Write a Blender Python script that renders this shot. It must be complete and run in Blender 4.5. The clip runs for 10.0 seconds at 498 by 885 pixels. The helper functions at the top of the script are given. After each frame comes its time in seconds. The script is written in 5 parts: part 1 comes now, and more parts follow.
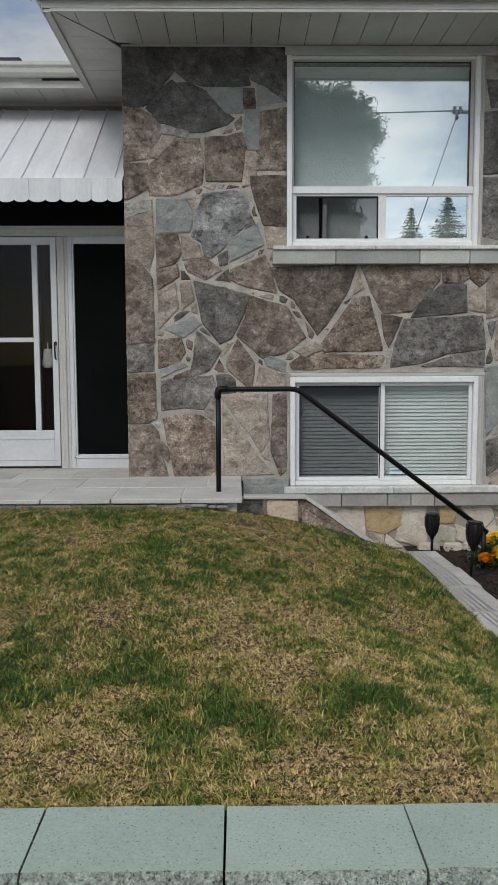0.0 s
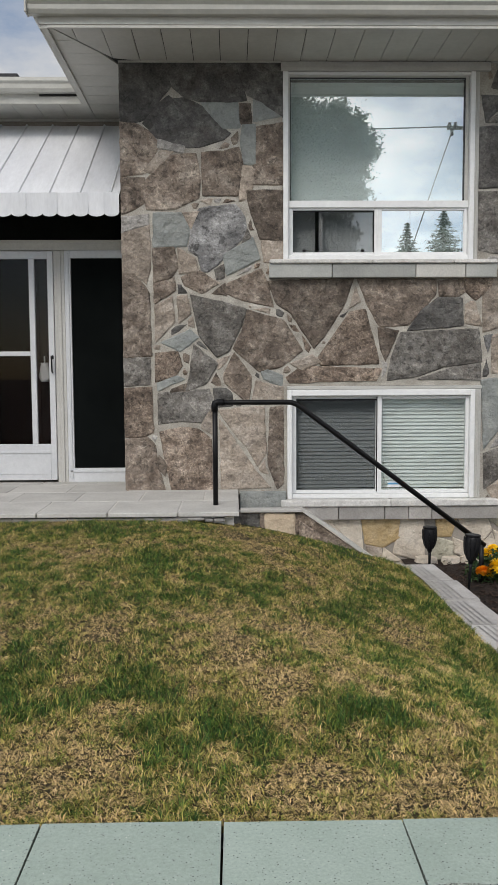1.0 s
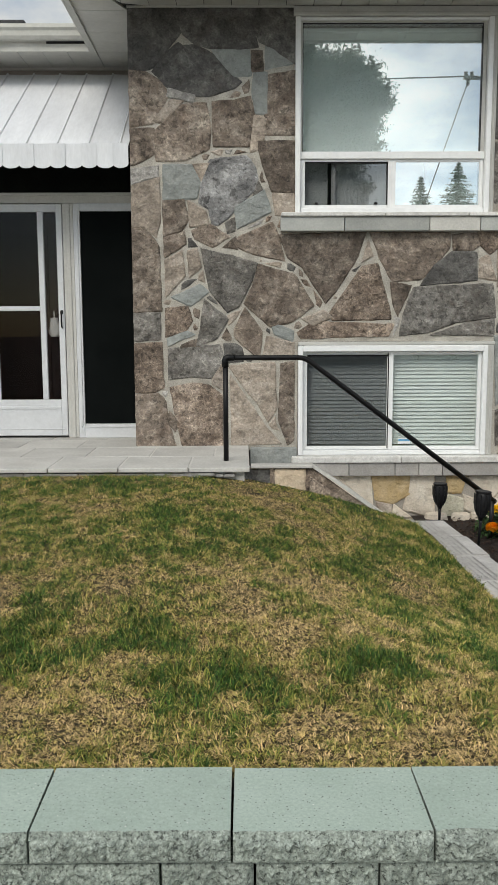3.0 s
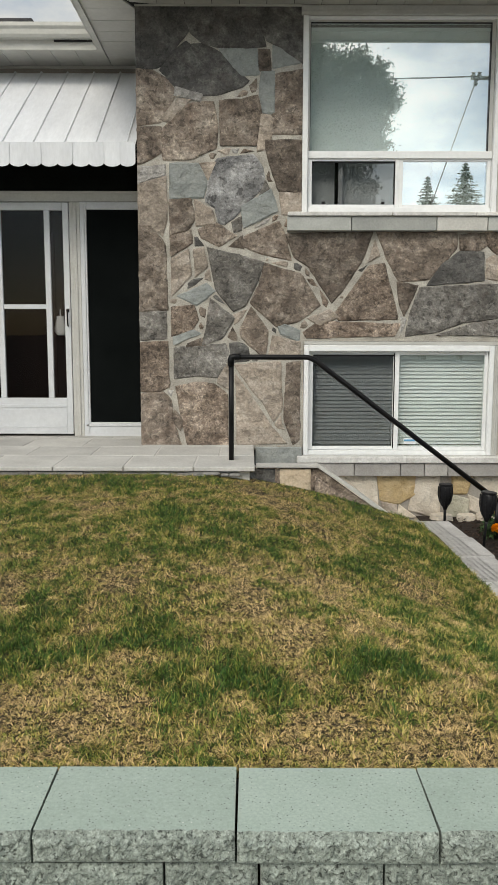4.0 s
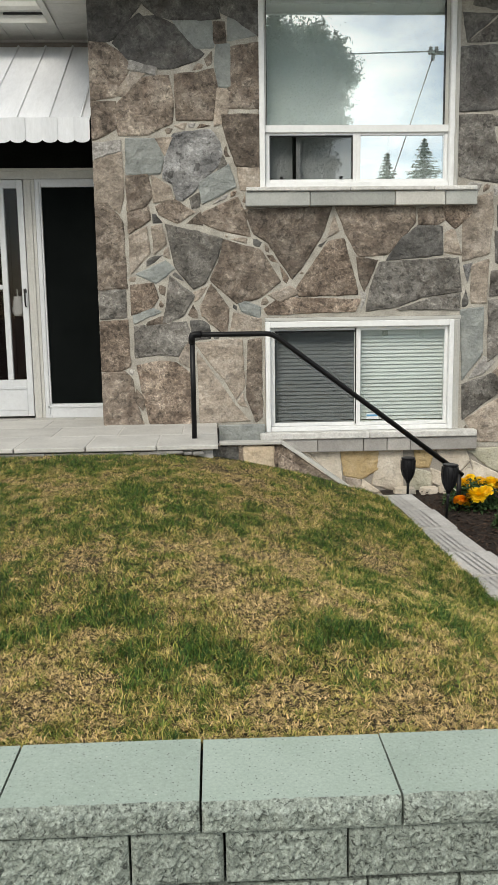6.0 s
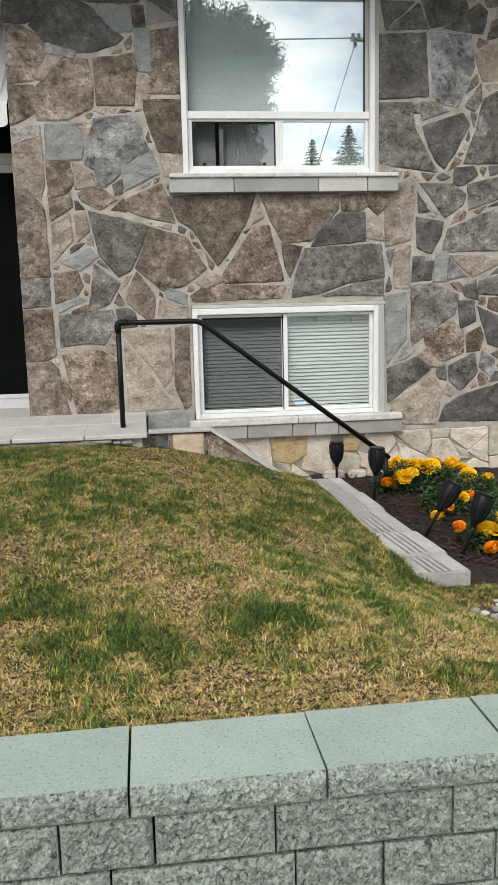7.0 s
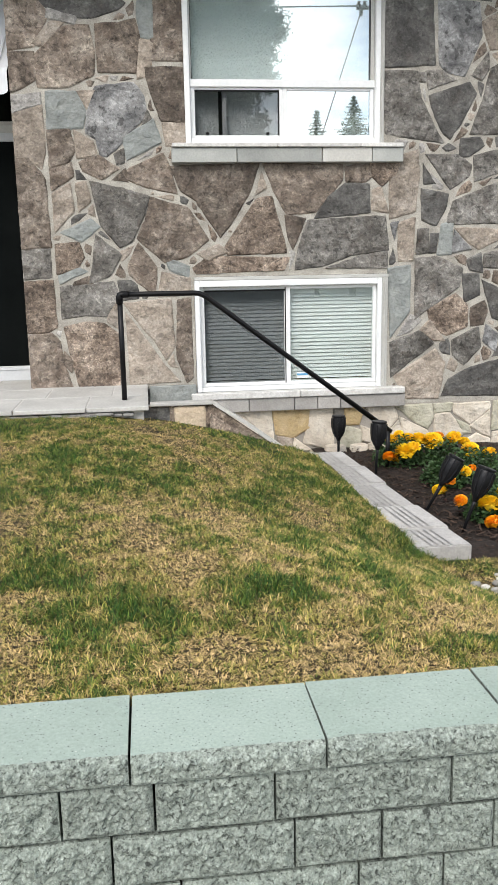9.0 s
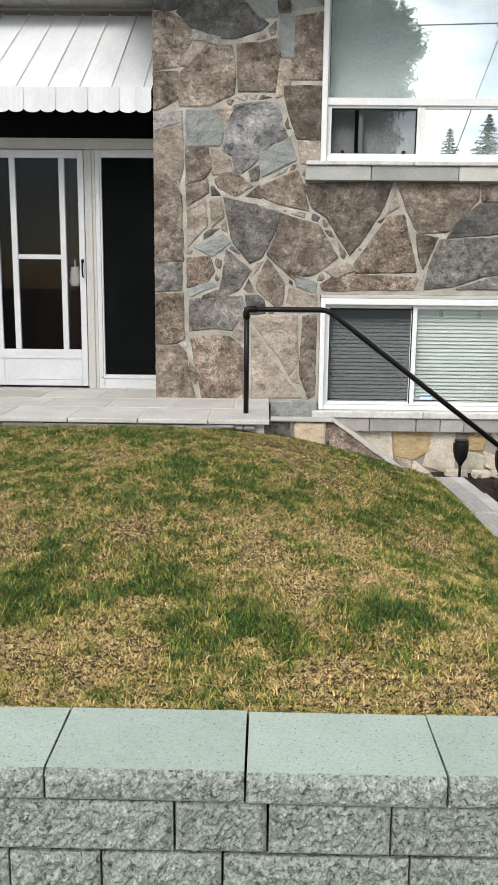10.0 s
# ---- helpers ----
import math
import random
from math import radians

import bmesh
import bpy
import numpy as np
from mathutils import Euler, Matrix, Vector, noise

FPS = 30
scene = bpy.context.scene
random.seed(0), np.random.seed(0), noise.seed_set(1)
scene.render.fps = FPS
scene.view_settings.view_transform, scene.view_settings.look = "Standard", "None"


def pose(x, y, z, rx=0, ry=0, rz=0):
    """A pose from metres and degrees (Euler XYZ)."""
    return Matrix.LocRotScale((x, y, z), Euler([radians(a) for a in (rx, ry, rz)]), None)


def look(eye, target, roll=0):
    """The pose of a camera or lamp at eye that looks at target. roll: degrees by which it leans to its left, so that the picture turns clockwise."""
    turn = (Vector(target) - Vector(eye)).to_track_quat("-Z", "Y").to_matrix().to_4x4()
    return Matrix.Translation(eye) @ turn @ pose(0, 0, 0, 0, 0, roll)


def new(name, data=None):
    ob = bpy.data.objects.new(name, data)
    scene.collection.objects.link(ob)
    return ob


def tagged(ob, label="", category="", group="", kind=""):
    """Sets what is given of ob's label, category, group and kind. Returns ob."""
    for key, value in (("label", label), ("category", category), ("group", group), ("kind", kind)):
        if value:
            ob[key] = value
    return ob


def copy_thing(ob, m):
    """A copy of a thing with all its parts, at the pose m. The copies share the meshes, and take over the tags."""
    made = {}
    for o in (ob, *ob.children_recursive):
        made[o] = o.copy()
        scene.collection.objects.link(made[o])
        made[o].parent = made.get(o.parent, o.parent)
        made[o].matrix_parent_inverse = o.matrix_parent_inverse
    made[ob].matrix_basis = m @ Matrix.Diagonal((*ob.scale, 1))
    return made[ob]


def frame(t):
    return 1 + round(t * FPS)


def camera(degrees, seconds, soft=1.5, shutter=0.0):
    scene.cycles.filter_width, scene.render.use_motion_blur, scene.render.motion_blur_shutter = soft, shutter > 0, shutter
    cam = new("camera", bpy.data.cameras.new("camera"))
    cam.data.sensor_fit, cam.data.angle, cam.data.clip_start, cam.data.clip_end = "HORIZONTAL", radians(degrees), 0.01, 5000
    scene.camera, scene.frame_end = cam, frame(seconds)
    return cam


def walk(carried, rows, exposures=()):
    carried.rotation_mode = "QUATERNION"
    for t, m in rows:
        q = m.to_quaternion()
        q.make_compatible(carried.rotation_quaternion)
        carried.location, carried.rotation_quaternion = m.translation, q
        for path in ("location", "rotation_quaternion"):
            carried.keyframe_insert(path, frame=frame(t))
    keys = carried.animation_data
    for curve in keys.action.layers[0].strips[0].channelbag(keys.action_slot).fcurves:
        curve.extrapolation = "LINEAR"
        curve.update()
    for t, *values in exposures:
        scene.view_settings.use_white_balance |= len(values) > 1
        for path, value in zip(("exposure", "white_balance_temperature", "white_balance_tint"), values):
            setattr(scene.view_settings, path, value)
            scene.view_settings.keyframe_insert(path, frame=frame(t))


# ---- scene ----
cam = camera(33.6, 10.0, 1.1)
PATH = [
    (0, (0.896, -6.835, 0.954), (0.927, -4.845, 0.758), -0.2),
    (0.5, (0.887, -6.817, 0.943), (0.875, -4.826, 0.751), 0.4),
    (1, (0.898, -6.828, 0.947), (0.936, -4.835, 0.785), -0.3),
    (1.5, (0.901, -6.828, 0.942), (0.952, -4.839, 0.742), -0.4),
    (2, (0.909, -6.824, 0.934), (0.976, -4.839, 0.702), -1.3),
    (2.5, (0.908, -6.818, 0.932), (0.966, -4.838, 0.661), -1.0),
    (3, (0.895, -6.817, 0.932), (0.908, -4.834, 0.668), -0.2),
    (4.5, (0.888, -6.809, 0.928), (0.879, -4.827, 0.663), 0.4),
    (5, (0.879, -6.81, 0.931), (0.859, -4.826, 0.673), 1.3),
    (5.5, (0.879, -6.805, 0.929), (0.856, -4.822, 0.665), 1.3),
    (6, (0.91, -6.803, 0.909), (0.994, -4.829, 0.596), -0.8),
    (7.3, (0.937, -6.823, 0.909), (1.189, -4.87, 0.56), -1.2),
    (7.5, (0.937, -6.822, 0.908), (1.173, -4.868, 0.554), -1.5),
    (8, (0.932, -6.816, 0.905), (1.151, -4.864, 0.529), -0.9),
    (8.5, (0.94, -6.812, 0.9), (1.171, -4.864, 0.508), -1.2),
    (9, (0.938, -6.809, 0.898), (1.175, -4.865, 0.491), -1.1),
    (9.5, (0.918, -6.811, 0.905), (1.078, -4.856, 0.516), -0.2),
    (10, (0.894, -6.794, 0.903), (0.86, -4.828, 0.534), 0.6),
]
EXPOSURES = [(0.0, -0.09, 6370, 9), (0.5, 0.21, 6570, 10), (1.0, 0.15, 6570, 11), (2.5, 0.26, 6610, 7), (4.5, 0.33, 6910, 7), (6.0, 0.44, 6910, 7), (7.5, 0.5, 6570, 10), (9.0, 0.78, 6520, 10), (10.0, 0.7, 6670, 10)]
walk(cam, [(t, look(eye, target, roll)) for t, eye, target, roll in PATH], EXPOSURES)

# ---- daylight: thinly clouded sky and a soft sun ----
world = bpy.data.worlds.new("sky")
scene.world = world
world.use_nodes = True
wn, wl = world.node_tree.nodes, world.node_tree.links
w_back = wn["Background"]
w_sky = wn.new("ShaderNodeTexSky")
w_sky.sky_type = "NISHITA"
w_sky.sun_disc = False
w_sky.sun_elevation = radians(44)
w_sky.sun_rotation = radians(203)
w_scale = wn.new("ShaderNodeVectorMath")
w_scale.operation = "SCALE"
w_scale.inputs["Scale"].default_value = 0.10
wl.new(w_sky.outputs[0], w_scale.inputs[0])
w_co = wn.new("ShaderNodeTexCoord")
w_map = wn.new("ShaderNodeMapping")
w_map.inputs["Scale"].default_value = (1.0, 1.0, 2.2)
w_map.inputs["Location"].default_value = (1.7, 0.6, 0.0)
wl.new(w_co.outputs["Generated"], w_map.inputs[0])
w_noise = wn.new("ShaderNodeTexNoise")
w_noise.inputs["Scale"].default_value = 2.6
w_noise.inputs["Detail"].default_value = 7
w_noise.inputs["Roughness"].default_value = 0.55
wl.new(w_map.outputs[0], w_noise.inputs["Vector"])
w_ramp = wn.new("ShaderNodeValToRGB")
w_ramp.color_ramp.elements[0].position = 0.42
w_ramp.color_ramp.elements[1].position = 0.60
wl.new(w_noise.outputs[0], w_ramp.inputs[0])
w_mix = wn.new("ShaderNodeMix")
w_mix.data_type = "RGBA"
wl.new(w_ramp.outputs[0], w_mix.inputs["Factor"])
wl.new(w_scale.outputs[0], w_mix.inputs["A"])
w_dot = wn.new("ShaderNodeVectorMath")
w_dot.operation = "DOT_PRODUCT"
w_dot.inputs[1].default_value = Vector((-5, -12, 12.5)).normalized()
wl.new(w_co.outputs["Generated"], w_dot.inputs[0])
w_glow = wn.new("ShaderNodeMapRange")
w_glow.inputs["From Min"].default_value, w_glow.inputs["From Max"].default_value = -0.3, 1.0
w_glow.inputs["To Min"].default_value, w_glow.inputs["To Max"].default_value = 0.6, 1.75
wl.new(w_dot.outputs["Value"], w_glow.inputs[0])
w_cloud = wn.new("ShaderNodeVectorMath")
w_cloud.operation = "SCALE"
w_cloud.inputs[0].default_value = (1.02, 1.02, 1.0)
wl.new(w_glow.outputs[0], w_cloud.inputs["Scale"])
wl.new(w_cloud.outputs[0], w_mix.inputs["B"])
wl.new(w_mix.outputs["Result"], w_back.inputs["Color"])
w_back.inputs["Strength"].default_value = 1.0

sun = new("sun", bpy.data.lights.new("sun", "SUN"))
sun.data.energy = 1.25
sun.data.angle = radians(25)
sun.data.color = (1.0, 0.95, 0.88)
sun.matrix_world = look((-5, -12, 12.5), (0, 0, 0))


# ---- materials ----
def ramp_colors(node, stops):
    els = node.color_ramp.elements
    while len(els) < len(stops):
        els.new(0.5)
    for el, (p, c) in zip(els, stops):
        el.position, el.color = p, (*c, 1)


def surf(name, stops, scale=6.0, fine=60.0, fine_amount=0.25, rough=0.8, bump=0.3, bump_scale=80.0, bump2=0.0,
         metal=0.0, vary=0.0, spec=0.4, speck=None, stretch=(1, 1, 1), island=False, warp=0.0, flecks=None, veins=None):
    """Two scales of noise over world positions: broad stains, fine grain and relief; vary: value by piece."""
    m = bpy.data.materials.new(name)
    m.use_nodes = True
    n, l = m.node_tree.nodes, m.node_tree.links
    b = n["Principled BSDF"]
    b.inputs["Roughness"].default_value = rough
    b.inputs["Metallic"].default_value = metal
    b.inputs["Specular IOR Level"].default_value = spec
    geo = n.new("ShaderNodeNewGeometry")
    mp = n.new("ShaderNodeMapping")
    mp.inputs["Scale"].default_value = stretch
    l.new(geo.outputs["Position"], mp.inputs[0])
    info = n.new("ShaderNodeObjectInfo")
    broad = n.new("ShaderNodeTexNoise")
    broad.noise_dimensions = "4D"
    broad.inputs["Scale"].default_value = scale
    broad.inputs["Detail"].default_value = 8
    broad.inputs["Distortion"].default_value = warp
    broad.inputs["Roughness"].default_value = 0.6
    l.new(mp.outputs[0], broad.inputs["Vector"])
    wv = n.new("ShaderNodeMath")
    wv.operation = "MULTIPLY"
    wv.inputs[1].default_value = 20.0
    l.new(info.outputs["Random"], wv.inputs[0])
    l.new(wv.outputs[0], broad.inputs["W"])
    rp = n.new("ShaderNodeValToRGB")
    ramp_colors(rp, stops)
    l.new(broad.outputs[0], rp.inputs[0])
    fn = n.new("ShaderNodeTexNoise")
    fn.inputs["Scale"].default_value = fine
    fn.inputs["Detail"].default_value = 4
    fn.inputs["Roughness"].default_value = 0.7
    l.new(mp.outputs[0], fn.inputs["Vector"])
    mr = n.new("ShaderNodeMapRange")
    mr.inputs["From Min"].default_value, mr.inputs["From Max"].default_value = 0.3, 0.7
    mr.inputs["To Min"].default_value, mr.inputs["To Max"].default_value = 1 - fine_amount, 1 + fine_amount
    l.new(fn.outputs[0], mr.inputs[0])
    value = mr.outputs[0]
    if vary:
        vr = n.new("ShaderNodeMapRange")
        vr.inputs["To Min"].default_value, vr.inputs["To Max"].default_value = 1 - vary, 1 + vary
        l.new(geo.outputs["Random Per Island"] if island else info.outputs["Random"], vr.inputs[0])
        mu = n.new("ShaderNodeMath")
        mu.operation = "MULTIPLY"
        l.new(value, mu.inputs[0])
        l.new(vr.outputs[0], mu.inputs[1])
        value = mu.outputs[0]
    sc = n.new("ShaderNodeVectorMath")
    sc.operation = "SCALE"
    l.new(rp.outputs[0], sc.inputs[0])
    l.new(value, sc.inputs["Scale"])
    color = sc.outputs[0]
    if flecks:
        fl = n.new("ShaderNodeTexNoise")
        fl.noise_dimensions = "4D"
        fl.inputs["Scale"].default_value = flecks[0]
        fl.inputs["Detail"].default_value = 6
        fl.inputs["Roughness"].default_value = 0.68
        fl.inputs["Distortion"].default_value = 0.6
        l.new(geo.outputs["Position"], fl.inputs["Vector"])
        l.new(wv.outputs[0], fl.inputs["W"])
        fr = n.new("ShaderNodeValToRGB")
        lo, hi = flecks[1], flecks[2]
        ramp_colors(fr, [(0.4, (lo, lo, lo)), (0.455, (0.5, 0.5, 0.5)), (0.55, (0.5, 0.5, 0.5)), (0.605, (hi, hi, hi))])
        l.new(fl.outputs[0], fr.inputs[0])
        f2 = n.new("ShaderNodeVectorMath")
        f2.operation = "MULTIPLY"
        l.new(color, f2.inputs[0])
        l.new(fr.outputs[0], f2.inputs[1])
        f3 = n.new("ShaderNodeVectorMath")
        f3.operation = "SCALE"
        f3.inputs["Scale"].default_value = 2.0
        l.new(f2.outputs[0], f3.inputs[0])
        color = f3.outputs[0]
    if veins:
        vn = n.new("ShaderNodeTexNoise")
        vn.noise_dimensions = "4D"
        vn.inputs["Scale"].default_value = veins[0]
        vn.inputs["Detail"].default_value = 3
        vn.inputs["Distortion"].default_value = 1.6
        l.new(geo.outputs["Position"], vn.inputs["Vector"])
        l.new(wv.outputs[0], vn.inputs["W"])
        vp = n.new("ShaderNodeValToRGB")
        hi = veins[2]
        ramp_colors(vp, [(0.5 - veins[1], (0.45, 0.45, 0.45)), (0.5, (hi, hi, hi * 0.97)), (0.5 + veins[1], (0.45, 0.45, 0.45)), (0.68, (0.38, 0.36, 0.35))])
        l.new(vn.outputs[0], vp.inputs[0])
        v2 = n.new("ShaderNodeVectorMath")
        v2.operation = "MULTIPLY"
        l.new(color, v2.inputs[0])
        l.new(vp.outputs[0], v2.inputs[1])
        v3 = n.new("ShaderNodeVectorMath")
        v3.operation = "SCALE"
        v3.inputs["Scale"].default_value = 2.15
        l.new(v2.outputs[0], v3.inputs[0])
        color = v3.outputs[0]
    if speck:
        vo = n.new("ShaderNodeTexVoronoi")
        vo.inputs["Scale"].default_value = speck[0]
        l.new(mp.outputs[0], vo.inputs["Vector"])
        sr = n.new("ShaderNodeValToRGB")
        ramp_colors(sr, [(0.0, (1, 1, 1)), (speck[1], (1, 1, 1)), (speck[1] + 0.04, (0, 0, 0))])
        l.new(vo.outputs["Distance"], sr.inputs[0])
        ct = n.new("ShaderNodeValToRGB")
        ct.color_ramp.interpolation = "CONSTANT"
        ramp_colors(ct, speck[2])
        l.new(vo.outputs["Color"], ct.inputs[0])
        mx = n.new("ShaderNodeMix")
        mx.data_type = "RGBA"
        l.new(sr.outputs[0], mx.inputs["Factor"])
        l.new(color, mx.inputs["A"])
        l.new(ct.outputs[0], mx.inputs["B"])
        color = mx.outputs["Result"]
    l.new(color, b.inputs["Base Color"])
    if bump:
        bn = n.new("ShaderNodeTexNoise")
        bn.inputs["Scale"].default_value = bump_scale
        bn.inputs["Detail"].default_value = 5
        bn.inputs["Roughness"].default_value = 0.65
        l.new(mp.outputs[0], bn.inputs["Vector"])
        bp = n.new("ShaderNodeBump")
        bp.inputs["Strength"].default_value = bump
        bp.inputs["Distance"].default_value = 0.5 / bump_scale
        l.new(bn.outputs[0], bp.inputs["Height"])
        if bump2:
            b2 = n.new("ShaderNodeTexNoise")
            b2.inputs["Scale"].default_value = bump_scale / 6
            b2.inputs["Detail"].default_value = 3
            l.new(mp.outputs[0], b2.inputs["Vector"])
            bq = n.new("ShaderNodeBump")
            bq.inputs["Strength"].default_value = bump2
            bq.inputs["Distance"].default_value = 2.0 / bump_scale
            l.new(b2.outputs[0], bq.inputs["Height"])
            l.new(bq.outputs[0], bp.inputs["Normal"])
        l.new(bp.outputs[0], b.inputs["Normal"])
    return m


def stone_mat(name, a, b, c, vary=0.2, grain=0.3, flecks=(21, 0.25, 0.72), scale=5.0, veins=None):
    return surf(name, [(0.32, a), (0.5, b), (0.66, c)], scale=scale, fine=60, fine_amount=grain, rough=0.74, bump=0.9,
                bump_scale=45, bump2=1.0, vary=vary, spec=0.35, stretch=(1, 1, 1.15), warp=0.7, flecks=flecks, veins=veins)


STONE_MATS = {
    "k": stone_mat("charcoal_stone", (0.058, 0.056, 0.054), (0.108, 0.104, 0.098), (0.175, 0.17, 0.16), flecks=(17, 0.32, 0.64), veins=(5, 0.012, 0.6)),
    "d": stone_mat("grey_brown_stone", (0.08, 0.074, 0.066), (0.162, 0.152, 0.138), (0.275, 0.262, 0.243), flecks=(22, 0.24, 0.72), veins=(9, 0.02, 0.66)),
    "b": stone_mat("brown_stone", (0.085, 0.068, 0.054), (0.185, 0.15, 0.122), (0.29, 0.25, 0.21), 0.3, veins=(6, 0.02, 0.65)),
    "t": stone_mat("tan_stone", (0.2, 0.166, 0.136), (0.33, 0.28, 0.23), (0.41, 0.36, 0.31), flecks=(14, 0.34, 0.62)),
    "g": stone_mat("slate_stone", (0.2, 0.214, 0.208), (0.27, 0.287, 0.275), (0.33, 0.342, 0.325), 0.1, 0.12, (12, 0.42, 0.56)),
    "m": stone_mat("mottled_quartz_stone", (0.06, 0.06, 0.064), (0.24, 0.238, 0.235), (0.4, 0.4, 0.4), 0.1, 0.35, (11, 0.2, 0.74), 4.0),
    "l": stone_mat("quartz_stone", (0.2, 0.19, 0.18), (0.35, 0.335, 0.315), (0.5, 0.48, 0.45), 0.1, flecks=(15, 0.36, 0.62)),
    "r": stone_mat("rusty_stone", (0.07, 0.052, 0.04), (0.19, 0.148, 0.117), (0.34, 0.28, 0.23), flecks=(26, 0.22, 0.7), veins=(16, 0.04, 0.78)),
    "c": stone_mat("cream_stone", (0.54, 0.47, 0.385), (0.62, 0.55, 0.455), (0.68, 0.62, 0.53), 0.1, 0.1, (9, 0.42, 0.54)),
    "y": stone_mat("yellow_stone", (0.42, 0.3, 0.14), (0.5, 0.37, 0.19), (0.58, 0.45, 0.27), 0.1, 0.12, (12, 0.38, 0.56)),
    "s": stone_mat("sandstone", (0.44, 0.35, 0.25), (0.53, 0.43, 0.315), (0.6, 0.5, 0.38), 0.1, 0.12, (10, 0.4, 0.56)),
    "o": stone_mat("olive_stone", (0.38, 0.36, 0.27), (0.44, 0.42, 0.33), (0.52, 0.49, 0.4), 0.1, 0.12, (12, 0.42, 0.55)),
}
M_MORTAR = surf("mortar", [(0.3, (0.27, 0.252, 0.218)), (0.5, (0.385, 0.362, 0.318)), (0.7, (0.51, 0.485, 0.43))], scale=7, fine=90, fine_amount=0.3, rough=0.9, bump=0.6, bump_scale=110, bump2=0.5)
M_MORTAR_LIGHT = surf("pale_mortar", [(0.3, (0.27, 0.245, 0.215)), (0.7, (0.39, 0.36, 0.315))], scale=5, fine=90, fine_amount=0.2, rough=0.9, bump=0.6, bump_scale=110)
M_SILL = surf("sill_stone", [(0.3, (0.3, 0.31, 0.295)), (0.7, (0.43, 0.435, 0.41))], scale=4, fine=70, fine_amount=0.12, rough=0.7, bump=0.4, bump_scale=90, vary=0.2)
M_SILL_WARM = surf("warm_sill_stone", [(0.3, (0.31, 0.295, 0.275)), (0.7, (0.44, 0.42, 0.395))], scale=6, fine=70, fine_amount=0.15, rough=0.8, bump=0.5, bump_scale=90, vary=0.15)
M_LEDGE = surf("weathered_ledge", [(0.3, (0.5, 0.49, 0.465)), (0.6, (0.68, 0.67, 0.645))], scale=14, fine=70, fine_amount=0.15, rough=0.7, bump=0.5, bump_scale=60, vary=0.1)
M_SILL_PALE = surf("pale_sill_stone", [(0.3, (0.45, 0.44, 0.41)), (0.7, (0.56, 0.55, 0.51))], scale=4, fine=70, fine_amount=0.12, rough=0.7, bump=0.4, bump_scale=90)
M_WHITE = surf("white_frame", [(0.3, (0.74, 0.75, 0.75)), (0.7, (0.82, 0.83, 0.83))], scale=3, fine=30, fine_amount=0.05, rough=0.35, bump=0.05)
# white paint greyed to carry the dimness under the awning
M_DOOR_WHITE = surf("porch_shade_white", [(0.3, (0.54, 0.555, 0.575)), (0.7, (0.62, 0.635, 0.655))], scale=3, fine=30, fine_amount=0.06, rough=0.45, bump=0.08)
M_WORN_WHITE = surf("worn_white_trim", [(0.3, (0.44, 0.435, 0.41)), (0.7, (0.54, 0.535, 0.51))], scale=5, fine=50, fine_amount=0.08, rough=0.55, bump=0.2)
M_SOFFIT = surf("soffit_metal", [(0.3, (0.43, 0.425, 0.39)), (0.7, (0.53, 0.525, 0.485))], scale=3, fine=25, fine_amount=0.06, rough=0.45, bump=0.05)
M_GAP = surf("dark_gap", [(0.3, (0.02, 0.02, 0.02)), (0.7, (0.035, 0.035, 0.035))], rough=0.9, bump=0)
M_AWNING = surf("awning_metal", [(0.3, (0.6, 0.615, 0.64)), (0.65, (0.72, 0.735, 0.76))], scale=3, fine=20, fine_amount=0.06, rough=0.35, bump=0.05, stretch=(2, 0.5, 0.5))
M_BLACK = surf("black_iron", [(0.3, (0.004, 0.004, 0.0045)), (0.7, (0.009, 0.009, 0.01))], scale=20, fine=120, fine_amount=0.2, rough=0.38, spec=0.22, bump=0.15, bump_scale=160)
M_PLASTIC = surf("black_plastic", [(0.3, (0.006, 0.006, 0.007)), (0.7, (0.017, 0.017, 0.019))], scale=20, fine=90, fine_amount=0.25, rough=0.42, spec=0.25, bump=0.2, bump_scale=120)
M_PORCH = surf("porch_stone", [(0.3, (0.38, 0.37, 0.35)), (0.7, (0.56, 0.55, 0.52))], scale=2.5, fine=45, fine_amount=0.12, rough=0.75, bump=0.3, bump_scale=60, vary=0.1)
M_GROUT = surf("porch_grout", [(0.3, (0.5, 0.49, 0.46)), (0.7, (0.62, 0.6, 0.57))], rough=0.9, bump=0.3)
M_CONCRETE = surf("weathered_concrete", [(0.3, (0.15, 0.145, 0.14)), (0.7, (0.32, 0.31, 0.29))], scale=8, fine=70, fine_amount=0.3, rough=0.9, bump=0.7, bump_scale=60, bump2=0.7)
SPECKS = [(0.0, (0.06, 0.065, 0.06)), (0.3, (0.22, 0.25, 0.23)), (0.62, (0.12, 0.14, 0.13)), (0.85, (0.6, 0.62, 0.58))]
M_CAP = surf("green_cap_concrete", [(0.3, (0.285, 0.35, 0.3)), (0.7, (0.35, 0.415, 0.365))], scale=5, fine=130, fine_amount=0.13, rough=0.85, bump=0.25, bump_scale=150, vary=0.05, speck=(105, 0.15, SPECKS))
M_SPLIT = surf("split_face_concrete", [(0.33, (0.135, 0.158, 0.138)), (0.5, (0.235, 0.268, 0.235)), (0.7, (0.33, 0.37, 0.33))], scale=60, fine=170, fine_amount=0.5, rough=0.9, bump=1.0, bump_scale=110, bump2=1.0, vary=0.07, speck=(150, 0.13, SPECKS), flecks=(95, 0.13, 0.62))
